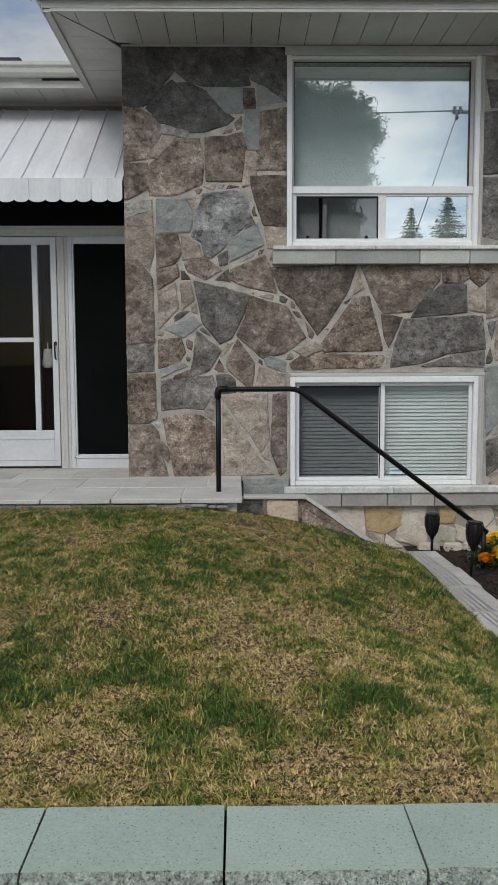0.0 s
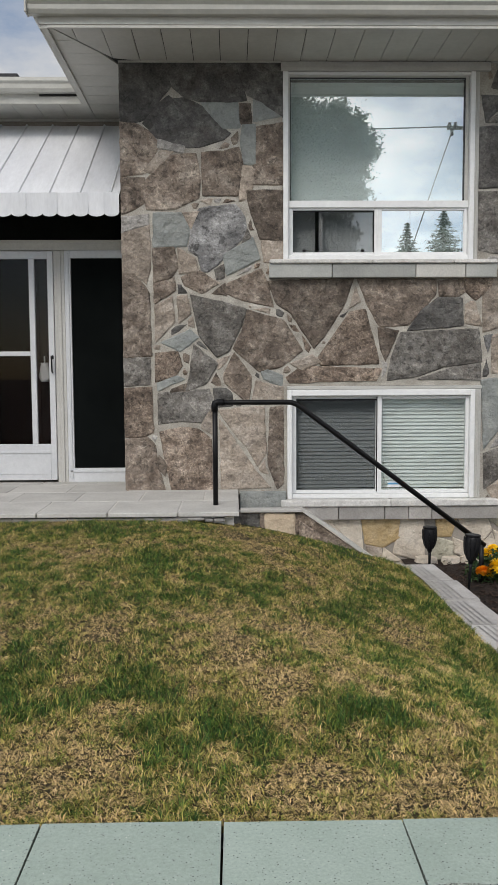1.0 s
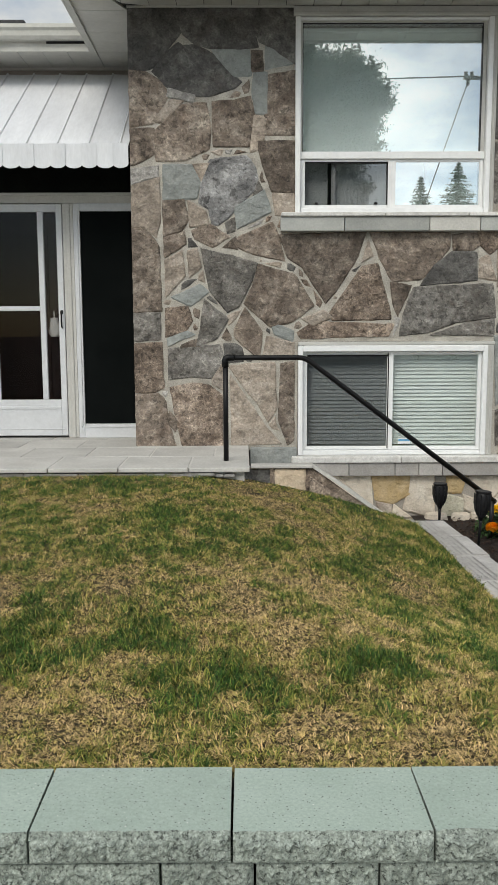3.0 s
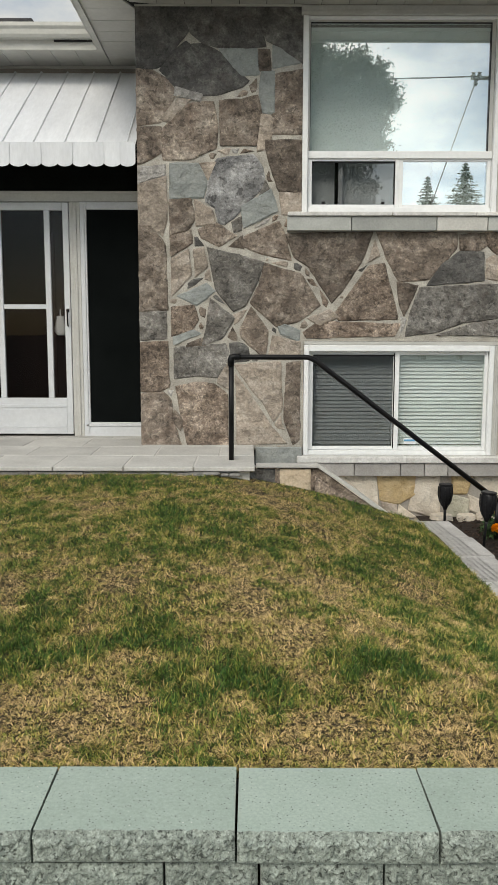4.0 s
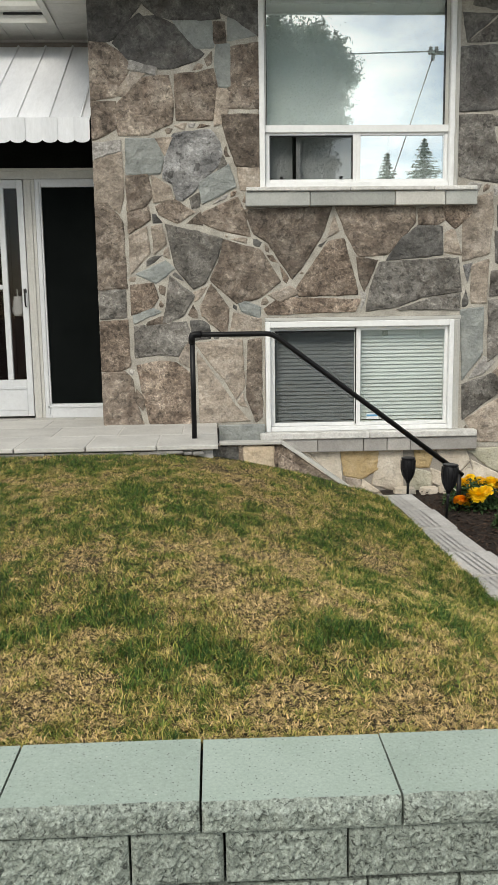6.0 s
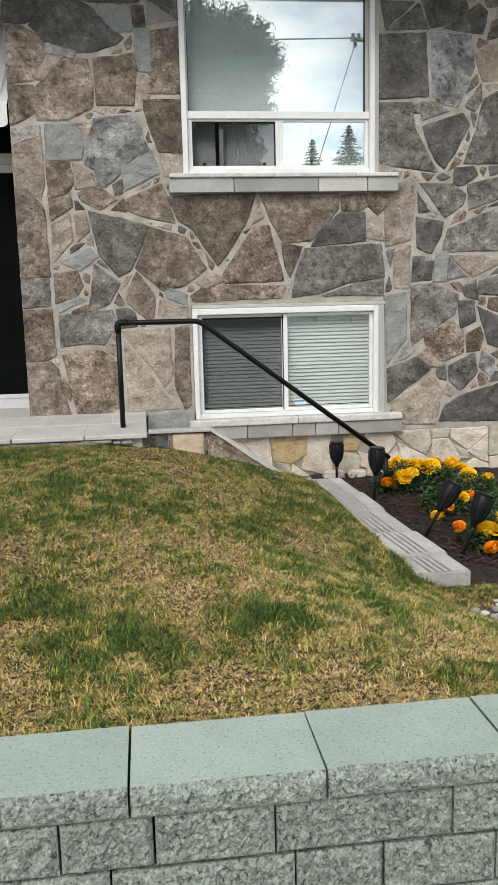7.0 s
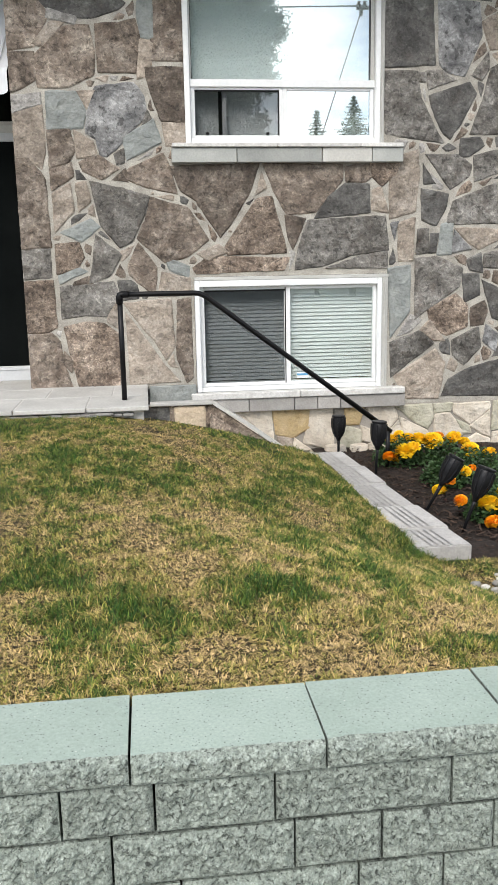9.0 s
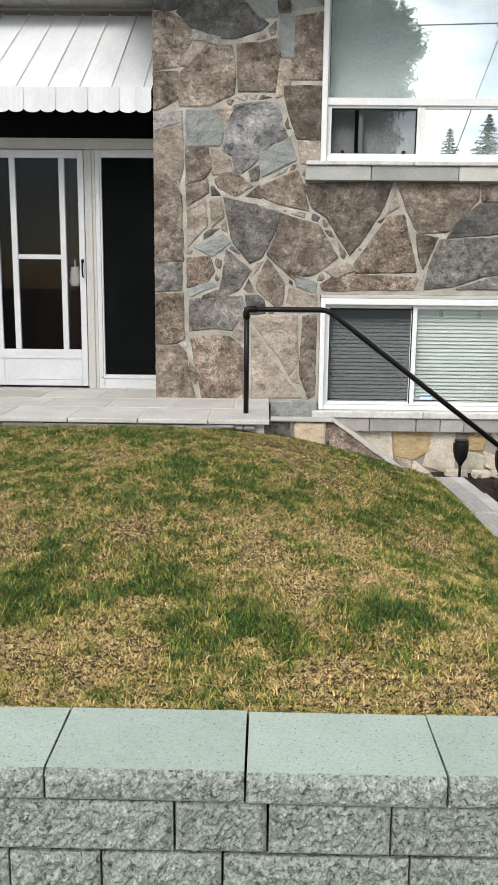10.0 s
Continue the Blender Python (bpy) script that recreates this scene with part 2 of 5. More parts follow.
M_SLAB = surf("edging_concrete", [(0.3, (0.36, 0.345, 0.33)), (0.7, (0.5, 0.485, 0.465))], scale=6, fine=60, fine_amount=0.15, rough=0.85, bump=0.4, bump_scale=70, vary=0.06)
M_SLAB_GREY = surf("edging_groove", [(0.3, (0.3, 0.29, 0.28)), (0.6, (0.42, 0.41, 0.395))], scale=22, fine=60, fine_amount=0.2, rough=0.9, bump=0.5, bump_scale=70)
M_MULCH = surf("mulch", [(0.3, (0.01, 0.007, 0.005)), (0.7, (0.038, 0.026, 0.02))], scale=30, fine=120, fine_amount=0.5, rough=0.95, bump=1.0, bump_scale=70, bump2=0.8)
M_CHIP = surf("bark_chip", [(0.3, (0.018, 0.011, 0.008)), (0.7, (0.065, 0.042, 0.03))], scale=30, fine=120, fine_amount=0.4, rough=0.95, bump=0.5, vary=0.5, island=True)
M_SOIL = surf("lawn_thatch", [(0.3, (0.012, 0.01, 0.005)), (0.7, (0.06, 0.045, 0.018))], scale=5, fine=160, fine_amount=0.6, rough=1.0, bump=1.0, bump_scale=110, bump2=0.6)
M_ASPHALT = surf("pavement_concrete", [(0.3, (0.1, 0.1, 0.098)), (0.7, (0.17, 0.17, 0.165))], scale=0.6, fine=40, fine_amount=0.2, rough=0.95, bump=0.4, bump_scale=80)
M_WOOD = surf("red_brown_wood", [(0.3, (0.02, 0.009, 0.007)), (0.7, (0.045, 0.018, 0.012))], scale=9, fine=60, fine_amount=0.3, rough=0.45, bump=0.2, stretch=(3, 3, 0.3))
M_SCREEN = surf("dark_screen", [(0.3, (0.0045, 0.0055, 0.0055)), (0.7, (0.008, 0.0095, 0.0095))], scale=3, fine=300, fine_amount=0.3, rough=0.7, bump=0.2, bump_scale=400, spec=0.0)
# near-black in place of the awning's shade; also backs the windows
M_SHADE_BOARD = surf("shade_black_board", [(0.3, (0.005, 0.006, 0.005)), (0.7, (0.01, 0.011, 0.01))], scale=4, rough=0.9, bump=0.1, spec=0.05)
M_SHINGLE = surf("roof_shingle", [(0.3, (0.03, 0.03, 0.032)), (0.7, (0.07, 0.07, 0.072))], scale=6, fine=90, fine_amount=0.4, rough=0.95, bump=0.6)
M_BLIND = surf("blind_slat", [(0.3, (0.74, 0.76, 0.75)), (0.7, (0.8, 0.82, 0.81))], scale=2, fine=20, fine_amount=0.05, rough=0.5, bump=0)
M_BLIND_WHITE = surf("white_blind_slat", [(0.3, (0.86, 0.9, 0.88)), (0.7, (0.9, 0.94, 0.92))], scale=2, fine=20, fine_amount=0.04, rough=0.5, bump=0)
M_BLUE = surf("blue_sticker", [(0.3, (0.1, 0.32, 0.55)), (0.7, (0.14, 0.38, 0.6))], rough=0.5, bump=0)
M_PETAL = surf("marigold_petal", [(0.35, (0.94, 0.56, 0.008)), (0.65, (0.97, 0.72, 0.03))], scale=14, fine=70, fine_amount=0.2, rough=0.6, bump=0, vary=0.18, island=True)
M_PETAL_ORANGE = surf("orange_petal", [(0.35, (0.88, 0.27, 0.004)), (0.65, (0.92, 0.38, 0.006))], scale=14, fine=70, fine_amount=0.2, rough=0.6, bump=0, vary=0.18, island=True)
M_LEAF = surf("marigold_leaf", [(0.3, (0.02, 0.05, 0.014)), (0.7, (0.05, 0.1, 0.028))], scale=20, fine=60, fine_amount=0.3, rough=0.55, bump=0, vary=0.4, island=True)
M_TREE_LEAF = surf("tree_leaf", [(0.3, (0.025, 0.05, 0.018)), (0.7, (0.05, 0.085, 0.03))], scale=1, fine=8, fine_amount=0.3, rough=0.6, bump=0, vary=0.4, island=True)
M_BARK = surf("bark", [(0.3, (0.05, 0.04, 0.033)), (0.7, (0.11, 0.09, 0.075))], scale=4, fine=30, fine_amount=0.3, rough=0.95, bump=0.7, bump_scale=20)
M_PEBBLE = surf("pebble", [(0.3, (0.3, 0.29, 0.26)), (0.7, (0.5, 0.48, 0.44))], scale=10, fine=60, fine_amount=0.2, rough=0.7, bump=0.3, vary=0.45)


def glass_mat(name, gloss, tint):
    m = bpy.data.materials.new(name)
    m.use_nodes = True
    n, l = m.node_tree.nodes, m.node_tree.links
    n.remove(n["Principled BSDF"])
    g = n.new("ShaderNodeBsdfGlossy")
    g.inputs["Roughness"].default_value = 0.0
    g.inputs["Color"].default_value = (0.95, 0.98, 1.0, 1)
    t = n.new("ShaderNodeBsdfTransparent")
    t.inputs["Color"].default_value = (*tint, 1)
    mx = n.new("ShaderNodeMixShader")
    mx.inputs[0].default_value = gloss
    l.new(t.outputs[0], mx.inputs[1])
    l.new(g.outputs[0], mx.inputs[2])
    l.new(mx.outputs[0], n["Material Output"].inputs[0])
    return m


M_GLASS = glass_mat("coated_glass", 0.29, (0.97, 1.0, 1.0))
# left upper sash: its screen and the shade behind are put into the tint
M_GLASS_SHADE = glass_mat("screen_and_shade_glass", 0.1, (0.6, 0.61, 0.62))
# right upper sash: gloss raised above M_GLASS for a brighter cloud reflection
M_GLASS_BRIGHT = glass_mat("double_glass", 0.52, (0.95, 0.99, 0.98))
M_GLASS_LOW = glass_mat("clear_glass", 0.12, (0.92, 0.95, 0.94))
M_GLASS_SCREEN = glass_mat("screened_glass", 0.03, (0.55, 0.57, 0.58))
M_GLASS_CLEAR = glass_mat("clear_door_glass", 0.012, (0.7, 0.7, 0.7))
M_GLASS_DOOR = glass_mat("door_glass", 0.011, (0.4, 0.4, 0.4))


def grass_mat():
    m = bpy.data.materials.new("grass")
    m.use_nodes = True
    n, l = m.node_tree.nodes, m.node_tree.links
    b = n["Principled BSDF"]
    b.inputs["Roughness"].default_value = 0.6
    b.inputs["Specular IOR Level"].default_value = 0.25
    at = n.new("ShaderNodeAttribute")
    at.attribute_name = "dry"
    rp = n.new("ShaderNodeValToRGB")
    ramp_colors(rp, [(0.0, (0.036, 0.1, 0.02)), (0.28, (0.14, 0.205, 0.032)), (0.52, (0.37, 0.335, 0.078)), (0.78, (0.54, 0.4, 0.15)), (1.0, (0.62, 0.45, 0.22))])
    l.new(at.outputs["Fac"], rp.inputs[0])
    geo = n.new("ShaderNodeNewGeometry")
    mr = n.new("ShaderNodeMapRange")
    mr.inputs["To Min"].default_value, mr.inputs["To Max"].default_value = 0.17, 1.45
    l.new(geo.outputs["Random Per Island"], mr.inputs[0])
    sc = n.new("ShaderNodeVectorMath")
    sc.operation = "SCALE"
    l.new(rp.outputs[0], sc.inputs[0])
    l.new(mr.outputs[0], sc.inputs["Scale"])
    l.new(sc.outputs[0], b.inputs["Base Color"])
    return m


M_GRASS = grass_mat()


# ---- building blocks ----
def thing(name, label, category, group="", kind="", at=(0, 0, 0)):
    ob = new(name)
    ob.location = at
    return tagged(ob, label, category, group, kind)


def part(name, bm, material, parent=None, label="", smooth=False):
    me = bpy.data.meshes.new(name)
    bm.to_mesh(me)
    bm.free()
    return mesh_part(name, me, material, parent, label, smooth)


def mesh_part(name, me, material, parent=None, label="", smooth=False):
    if material and not me.materials:
        me.materials.append(material)
    if smooth:
        me.polygons.foreach_set("use_smooth", [True] * len(me.polygons))
    ob = new(name, me)
    if parent:
        ob.parent = parent
        ob.matrix_parent_inverse = Matrix.Translation(-parent.location)
    if label:
        tagged(ob, label)
    return ob


def setting(name, bm, material, label, category):
    return tagged(part(name, bm, material), label, category, kind="structure")


def boxes(*pairs, bevel=0.0):
    bm = bmesh.new()
    for a, b in pairs:
        vs = bmesh.ops.create_cube(bm, size=1)["verts"]
        for v in vs:
            v.co = Vector([(p + q) / 2 + (q - p) * k for p, q, k in zip(a, b, v.co)])
    if bevel:
        bmesh.ops.bevel(bm, geom=bm.edges[:], offset=bevel, segments=1, affect="EDGES")
    return bm


def tube(points, radius, sides=12, bm=None):
    bm = bm or bmesh.new()
    pts = [Vector(p) for p in points]
    rings = []
    for i, p in enumerate(pts):
        d = (pts[min(i + 1, len(pts) - 1)] - pts[max(i - 1, 0)]).normalized()
        u = d.orthogonal() if abs(d.y) > 0.9 else d.cross(Vector((0, 1, 0)))
        u.normalize()
        w = d.cross(u)
        r = radius[i] if isinstance(radius, (list, tuple)) else radius
        rings.append([bm.verts.new(p + r * (math.cos(a) * u + math.sin(a) * w)) for a in [math.tau * k / sides for k in range(sides)]])
    for a, b in zip(rings, rings[1:]):
        for k in range(sides):
            bm.faces.new((a[k], a[(k + 1) % sides], b[(k + 1) % sides], b[k]))
    bm.faces.new(rings[0][::-1])
    bm.faces.new(rings[-1])
    return bm


def profile_x(pts, x0, x1):
    """A closed (y, z) outline drawn out along x."""
    bm = bmesh.new()
    a = [bm.verts.new((x0, y, z)) for y, z in pts]
    b = [bm.verts.new((x1, y, z)) for y, z in pts]
    n = len(pts)
    for k in range(n):
        bm.faces.new((a[k], a[(k + 1) % n], b[(k + 1) % n], b[k]))
    bm.faces.new(a[::-1])
    bm.faces.new(b)
    bmesh.ops.recalc_face_normals(bm, faces=bm.faces[:])
    return bm


def profile_y(pts, y0, y1):
    bm = bmesh.new()
    a = [bm.verts.new((x, y0, z)) for x, z in pts]
    b = [bm.verts.new((x, y1, z)) for x, z in pts]
    n = len(pts)
    for k in range(n):
        bm.faces.new((a[k], a[(k + 1) % n], b[(k + 1) % n], b[k]))
    bm.faces.new(a[::-1])
    bm.faces.new(b)
    bmesh.ops.recalc_face_normals(bm, faces=bm.faces[:])
    return bm


# ---- rubble stonework: cells round the stones' middles, cut to a rectangle with openings ----
def cut(poly, px, pz, nx, nz):
    """Keeps the part of a polygon on the near side of a line."""
    out = []
    for i, (x, z) in enumerate(poly):
        x2, z2 = poly[(i + 1) % len(poly)]
        d1, d2 = (x - px) * nx + (z - pz) * nz, (x2 - px) * nx + (z2 - pz) * nz
        if d1 <= 0:
            out.append((x, z))
        if d1 * d2 < 0:
            k = d1 / (d1 - d2)
            out.append((x + k * (x2 - x), z + k * (z2 - z)))
    return out


def cells(seeds, rect):
    """Power cells (x, z, size, kind) in the rectangle."""
    x0, z0, x1, z1 = rect
    for i, (x, z, r, kind) in enumerate(seeds):
        poly = [(x0, z0), (x1, z0), (x1, z1), (x0, z1)]
        for j, (u, v, s, _) in enumerate(seeds):
            if j == i or not poly:
                continue
            d2 = (u - x) ** 2 + (v - z) ** 2
            k = 0.5 + 0.5 * (r * r - s * s) / d2
            poly = cut(poly, x + k * (u - x), z + k * (v - z), u - x, v - z)
        if len(poly) > 2:
            yield poly, kind


def shrink(poly, gap):
    """The polygon with each side moved inwards by gap."""
    out = list(poly)
    n = len(poly)
    for i in range(n):
        (x, z), (u, v) = poly[i], poly[(i + 1) % n]
        ln = math.hypot(u - x, v - z)
        if ln < 1e-5:
            continue
        nx, nz = (v - z) / ln, -(u - x) / ln
        out = cut(out, x - nx * gap, z - nz * gap, nx, nz)
        if len(out) < 3:
            return []
    return out


def grow(poly, gap):
    """The polygon (counter-clockwise) with each side moved outwards by gap."""
    out, n = [], len(poly)
    for i in range(n):
        p, a, b = Vector(poly[i]), Vector(poly[i - 1]), Vector(poly[(i + 1) % n])
        u, w = (p - a).normalized(), (b - p).normalized()
        n1, n2 = Vector((u.y, -u.x)), Vector((w.y, -w.x))
        m = (n1 + n2) / max(0.45, 1 + n1.dot(n2))
        out.append(tuple(p + m * gap))
    return out


def roughen(poly, step, amount, seed):
    out = []
    n = len(poly)
    for i in range(n):
        a, b = poly[i], poly[(i + 1) % n]
        ln = math.hypot(b[0] - a[0], b[1] - a[1])
        m = max(1, int(ln / step))
        nx, nz = ((b[1] - a[1]) / ln, -(b[0] - a[0]) / ln) if ln > 1e-6 else (0, 0)
        for k in range(m):
            t = k / m
            x, z = a[0] + t * (b[0] - a[0]), a[1] + t * (b[1] - a[1])
            w = noise.noise(Vector((x * 14, z * 14, seed))) * amount if k else 0.0
            if k == 0:
                cx, cz = sum(p[0] for p in poly) / n, sum(p[1] for p in poly) / n
                d = math.hypot(cx - x, cz - z) + 1e-6
                out.append((x + (cx - x) / d * 0.003, z + (cz - z) / d * 0.003))
            else:
                out.append((x + nx * w, z + nz * w))
    return out


def stone(poly, parent, material, y, depth, bulge, seed):
    """One flat-faced stone: an outline, a softened rim and a gently uneven face."""
    out = roughen(poly, 0.028, 0.007, seed)
    cx, cz = sum(p[0] for p in out) / len(out), sum(p[1] for p in out) / len(out)
    bm = bmesh.new()
    back = [bm.verts.new((px, y + depth, pz)) for px, pz in out]
    rim = [bm.verts.new((px, y + 0.004, pz)) for px, pz in out]
    inner = []
    for px, pz in out:
        d = math.hypot(cx - px, cz - pz)
        k = min(0.45, 0.012 / max(d, 0.001))
        w = noise.noise(Vector((px * 9, pz * 9, seed))) * 0.004
        inner.append(bm.verts.new((px + (cx - px) * k, y - bulge * 0.6 + w, pz + (cz - pz) * k)))
    mid = bm.verts.new((cx, y - bulge, cz))
    n = len(out)
    for k in range(n):
        j = (k + 1) % n
        bm.faces.new((back[k], back[j], rim[j], rim[k]))
        bm.faces.new((rim[k], rim[j], inner[j], inner[k]))
        bm.faces.new((inner[k], inner[j], mid))
    bmesh.ops.recalc_face_normals(bm, faces=bm.faces[:])
    return part("stone", bm, material, parent)




# ---- house front ----
wall = setting("wall_front", boxes(((0, 0, -0.9), (1.31, 0.28, 3.448)), ((1.31, 0, 0.858), (2.96, 0.28, 1.78)), ((2.96, 0, -0.243), (4.6, 0.28, 3.448)), ((2.906, 0, 1.78), (2.96, 0.28, 3.448)), ((1.31, 0, -0.243), (1.342, 0.28, 0.858)),
                                   ((0.004, 0.28, -0.9), (0.3, 1.498, 3.448))), M_MORTAR, "irregular rubble stone wall with raised pale mortar joints", "wall")
wall_low = setting("wall_foundation", boxes(((1.31, 0.0, -0.95), (4.6, 0.27, -0.2435))), M_MORTAR_LIGHT, "foundation of cream and yellow rubble stone", "wall")
setting("wall_inner", boxes(((1.31, 0.3, -0.5), (4.6, 0.36, 3.46))), M_SHADE_BOARD, "dark room side behind the windows", "wall")
setting("wall_porch", boxes(((-3.2, 1.5, -0.2), (0.3, 1.6, 3.46)), ((-3.3, -1.0, -0.2), (-3.2, 1.6, 3.46))), M_MORTAR_LIGHT, "plain pale wall behind the porch", "wall")

laid, outlines = [], []


def lay(kind, *xz):
    """One rubble stone of the front wall by its outline."""
    pts = list(zip(xz[::2], xz[1::2]))
    if sum(x * w - u * z for (x, z), (u, w) in zip(pts, pts[1:] + pts[:1])) < 0:
        pts.reverse()
    i = len(laid)
    r = random.Random(i)
    pts = grow(pts, 0.016 + 0.004 * r.random())
    pts = [(max(x, 0.0), min(z, 3.446)) for x, z in pts]
    laid.append(stone(pts, wall, STONE_MATS[kind], -0.005 - 0.005 * r.random(), 0.03, 0.002 + 0.004 * r.random(), i))
    outlines.append(pts)


# outlines of the larger rubble stones, in metres along and up the wall
lay("k", 0.006, 3.46, 0.332, 3.46, 0.408, 3.27, 0.195, 3.01, 0.127, 2.99, 0.006, 3)
lay("k", 0.363, 3.46, 0.926, 3.46, 0.962, 3.33, 1.01, 3.16, 0.896, 3.14, 0.647, 3.15, 0.535, 3.18, 0.444, 3.25)
lay("k", 0.962, 3.46, 1.3, 3.46, 1.3, 3.05, 1.1, 3.17, 1.04, 3.2)
lay("k", 0.204, 2.97, 0.295, 3.09, 0.399, 3.17, 0.422, 3.15, 0.295, 3.03, 0.24, 2.94)
lay("k", 0.245, 2.93, 0.431, 3.15, 0.512, 3.16, 0.67, 3.09, 0.761, 2.98, 0.875, 2.89, 0.83, 2.85, 0.626, 2.79, 0.467, 2.8, 0.294, 2.87)
lay("g", 0.679, 3.12, 0.941, 3.12, 0.956, 2.95, 0.838, 2.94, 0.761, 3.02)
lay("b", 0.982, 3.11, 1.04, 3.11, 1.05, 2.98, 0.983, 2.98)
lay("g", 1.09, 3.14, 1.14, 3.13, 1.28, 3.03, 1.09, 3)
lay("g", 1, 2.95, 1.08, 2.95, 1.08, 2.66, 1.01, 2.66, 0.984, 2.79)
lay("b", 0.006, 2.97, 0.127, 2.96, 0.24, 2.89, 0.308, 2.8, 0.248, 2.7, 0.193, 2.59, 0.006, 2.56)
lay("b", 0.006, 2.53, 0.184, 2.53, 0.206, 2.42, 0.183, 2.35, 0.055, 2.28, 0.006, 2.27)
lay("l", 0.321, 2.83, 0.512, 2.78, 0.503, 2.75, 0.308, 2.79)
lay("t", 0.202, 2.6, 0.33, 2.74, 0.412, 2.74, 0.262, 2.59)
lay("b", 0.202, 2.5, 0.257, 2.56, 0.421, 2.71, 0.603, 2.72, 0.635, 2.54, 0.622, 2.39, 0.421, 2.3, 0.219, 2.3)
lay("b", 0.667, 2.73, 0.83, 2.74, 0.953, 2.77, 0.985, 2.67, 0.959, 2.54, 0.941, 2.41, 0.676, 2.41)
lay("b", 1.11, 2.93, 1.3, 2.96, 1.3, 2.5, 1.06, 2.5, 1.1, 2.68)
lay("t", 0.994, 2.63, 1.08, 2.61, 1.04, 2.39, 0.973, 2.37)
lay("b", 1.03, 2.43, 1.3, 2.43, 1.3, 2.05, 1.14, 2.06, 1.06, 2.28)
lay("m", 0.645, 2.29, 0.923, 2.32, 0.993, 2.23, 1.01, 2.1, 0.88, 1.97, 0.788, 1.87, 0.696, 1.8, 0.655, 1.81, 0.632, 1.92, 0.554, 1.97, 0.585, 2.19)
lay("g", 0.274, 2.25, 0.485, 2.25, 0.544, 2.12, 0.517, 2.01, 0.273, 2)
lay("t", 0.517, 2.25, 0.613, 2.26, 0.567, 2.16)
lay("l", 0.006, 2.22, 0.215, 2.24, 0.214, 2.18, 0.006, 2.12)
lay("t", 0.006, 2.1, 0.214, 2.15, 0.222, 1.83, 0.189, 1.72, 0.102, 1.79, 0.006, 1.79)
lay("b", 0.269, 1.97, 0.416, 1.98, 0.443, 1.83, 0.392, 1.75, 0.272, 1.72)
lay("t", 0.471, 1.96, 0.59, 1.89, 0.609, 1.81, 0.48, 1.79)
lay("g", 0.839, 1.92, 1.06, 2.05, 1.11, 1.9, 0.862, 1.78)
lay("t", 1.15, 2.03, 1.3, 2.03, 1.3, 1.88, 1.17, 1.88)
lay("d", 1.02, 2.12, 1.05, 2.05, 0.998, 2.04)
lay("d", 0.765, 1.8, 0.821, 1.83, 0.821, 1.75, 0.78, 1.74)
lay("b", 0.006, 1.77, 0.097, 1.77, 0.207, 1.62, 0.219, 1.12, 0.006, 1.11)
lay("b", 0.498, 1.74, 0.627, 1.79, 0.77, 1.7, 0.651, 1.63, 0.517, 1.69)
lay("b", 0.867, 1.69, 1.13, 1.8, 1.18, 1.69, 1.22, 1.52, 0.979, 1.57, 0.84, 1.63)
lay("b", 0.748, 1.62, 0.83, 1.68, 0.84, 1.61)
lay("b", 0.268, 1.69, 0.415, 1.73, 0.424, 1.65, 0.276, 1.56)
lay("t", 0.276, 1.51, 0.392, 1.57, 0.415, 1.39, 0.275, 1.24)
lay("t", 0.461, 1.58, 0.517, 1.59, 0.545, 1.46, 0.471, 1.4)
lay("d", 0.572, 1.59, 0.836, 1.53, 1, 1.48, 0.948, 1.33, 0.856, 1.15, 0.773, 1.11, 0.633, 1.28)
lay("g", 0.331, 1.22, 0.545, 1.31, 0.6, 1.26, 0.466, 1.16)
lay("r", 0.275, 1.12, 0.438, 1.13, 0.47, 1.03, 0.419, 0.956, 0.274, 0.914)
lay("d", 0.006, 1.08, 0.21, 1.09, 0.209, 0.89, 0.006, 0.875)
lay("d", 0.587, 1.18, 0.759, 1.04, 0.671, 0.892, 0.526, 0.836, 0.554, 0.957)
lay("g", 0.284, 0.881, 0.419, 0.942, 0.484, 0.919, 0.288, 0.844)
lay("b", 0.4, 0.826, 0.554, 0.882, 0.536, 0.831, 0.382, 0.798)
lay("b", 1.03, 1.47, 1.31, 1.39, 1.46, 1.15, 1.3, 1.03, 1.12, 0.987, 0.916, 1.17, 0.981, 1.3)
lay("b", 0.912, 1.11, 1.04, 0.936, 1.02, 0.736, 0.843, 0.889, 0.834, 0.958)
lay("g", 1.13, 1.01, 1.3, 0.937, 1.29, 0.872, 1.16, 0.923)
lay("t", 1.1, 0.885, 1.3, 0.84, 1.3, 0.733, 1.07, 0.722)
lay("r", 0.006, 0.833, 0.218, 0.844, 0.226, 0.488, 0.16, 0.455, 0.006, 0.454)
lay("d", 0.293, 0.788, 0.694, 0.823, 0.727, 0.725, 0.63, 0.57, 0.466, 0.583, 0.292, 0.564)
lay("t", 0.658, 0.575, 0.718, 0.669, 0.728, 0.477, 0.648, 0.519)
lay("t", 0.798, 0.651, 1.14, 0.676, 1.16, 0.305, 1.1, 0.219, 1.02, 0.361, 0.916, 0.478)
lay("t", 0.789, 0.576, 0.883, 0.435, 1.07, 0.153, 1.19, 0.021, 0.81, 0.014)
lay("b", 1.22, 0.667, 1.3, 0.677, 1.3, 0.05, 1.27, 0.026, 1.2, 0.21)
lay("r", 0.306, 0.475, 0.465, 0.508, 0.606, 0.495, 0.705, 0.416, 0.706, 0.004, 0.399, 0.004, 0.352, 0.206)
lay("b", 0.006, 0.412, 0.184, 0.427, 0.24, 0.366, 0.253, 0.205, 0.319, 0.004, 0.006, 0.004)
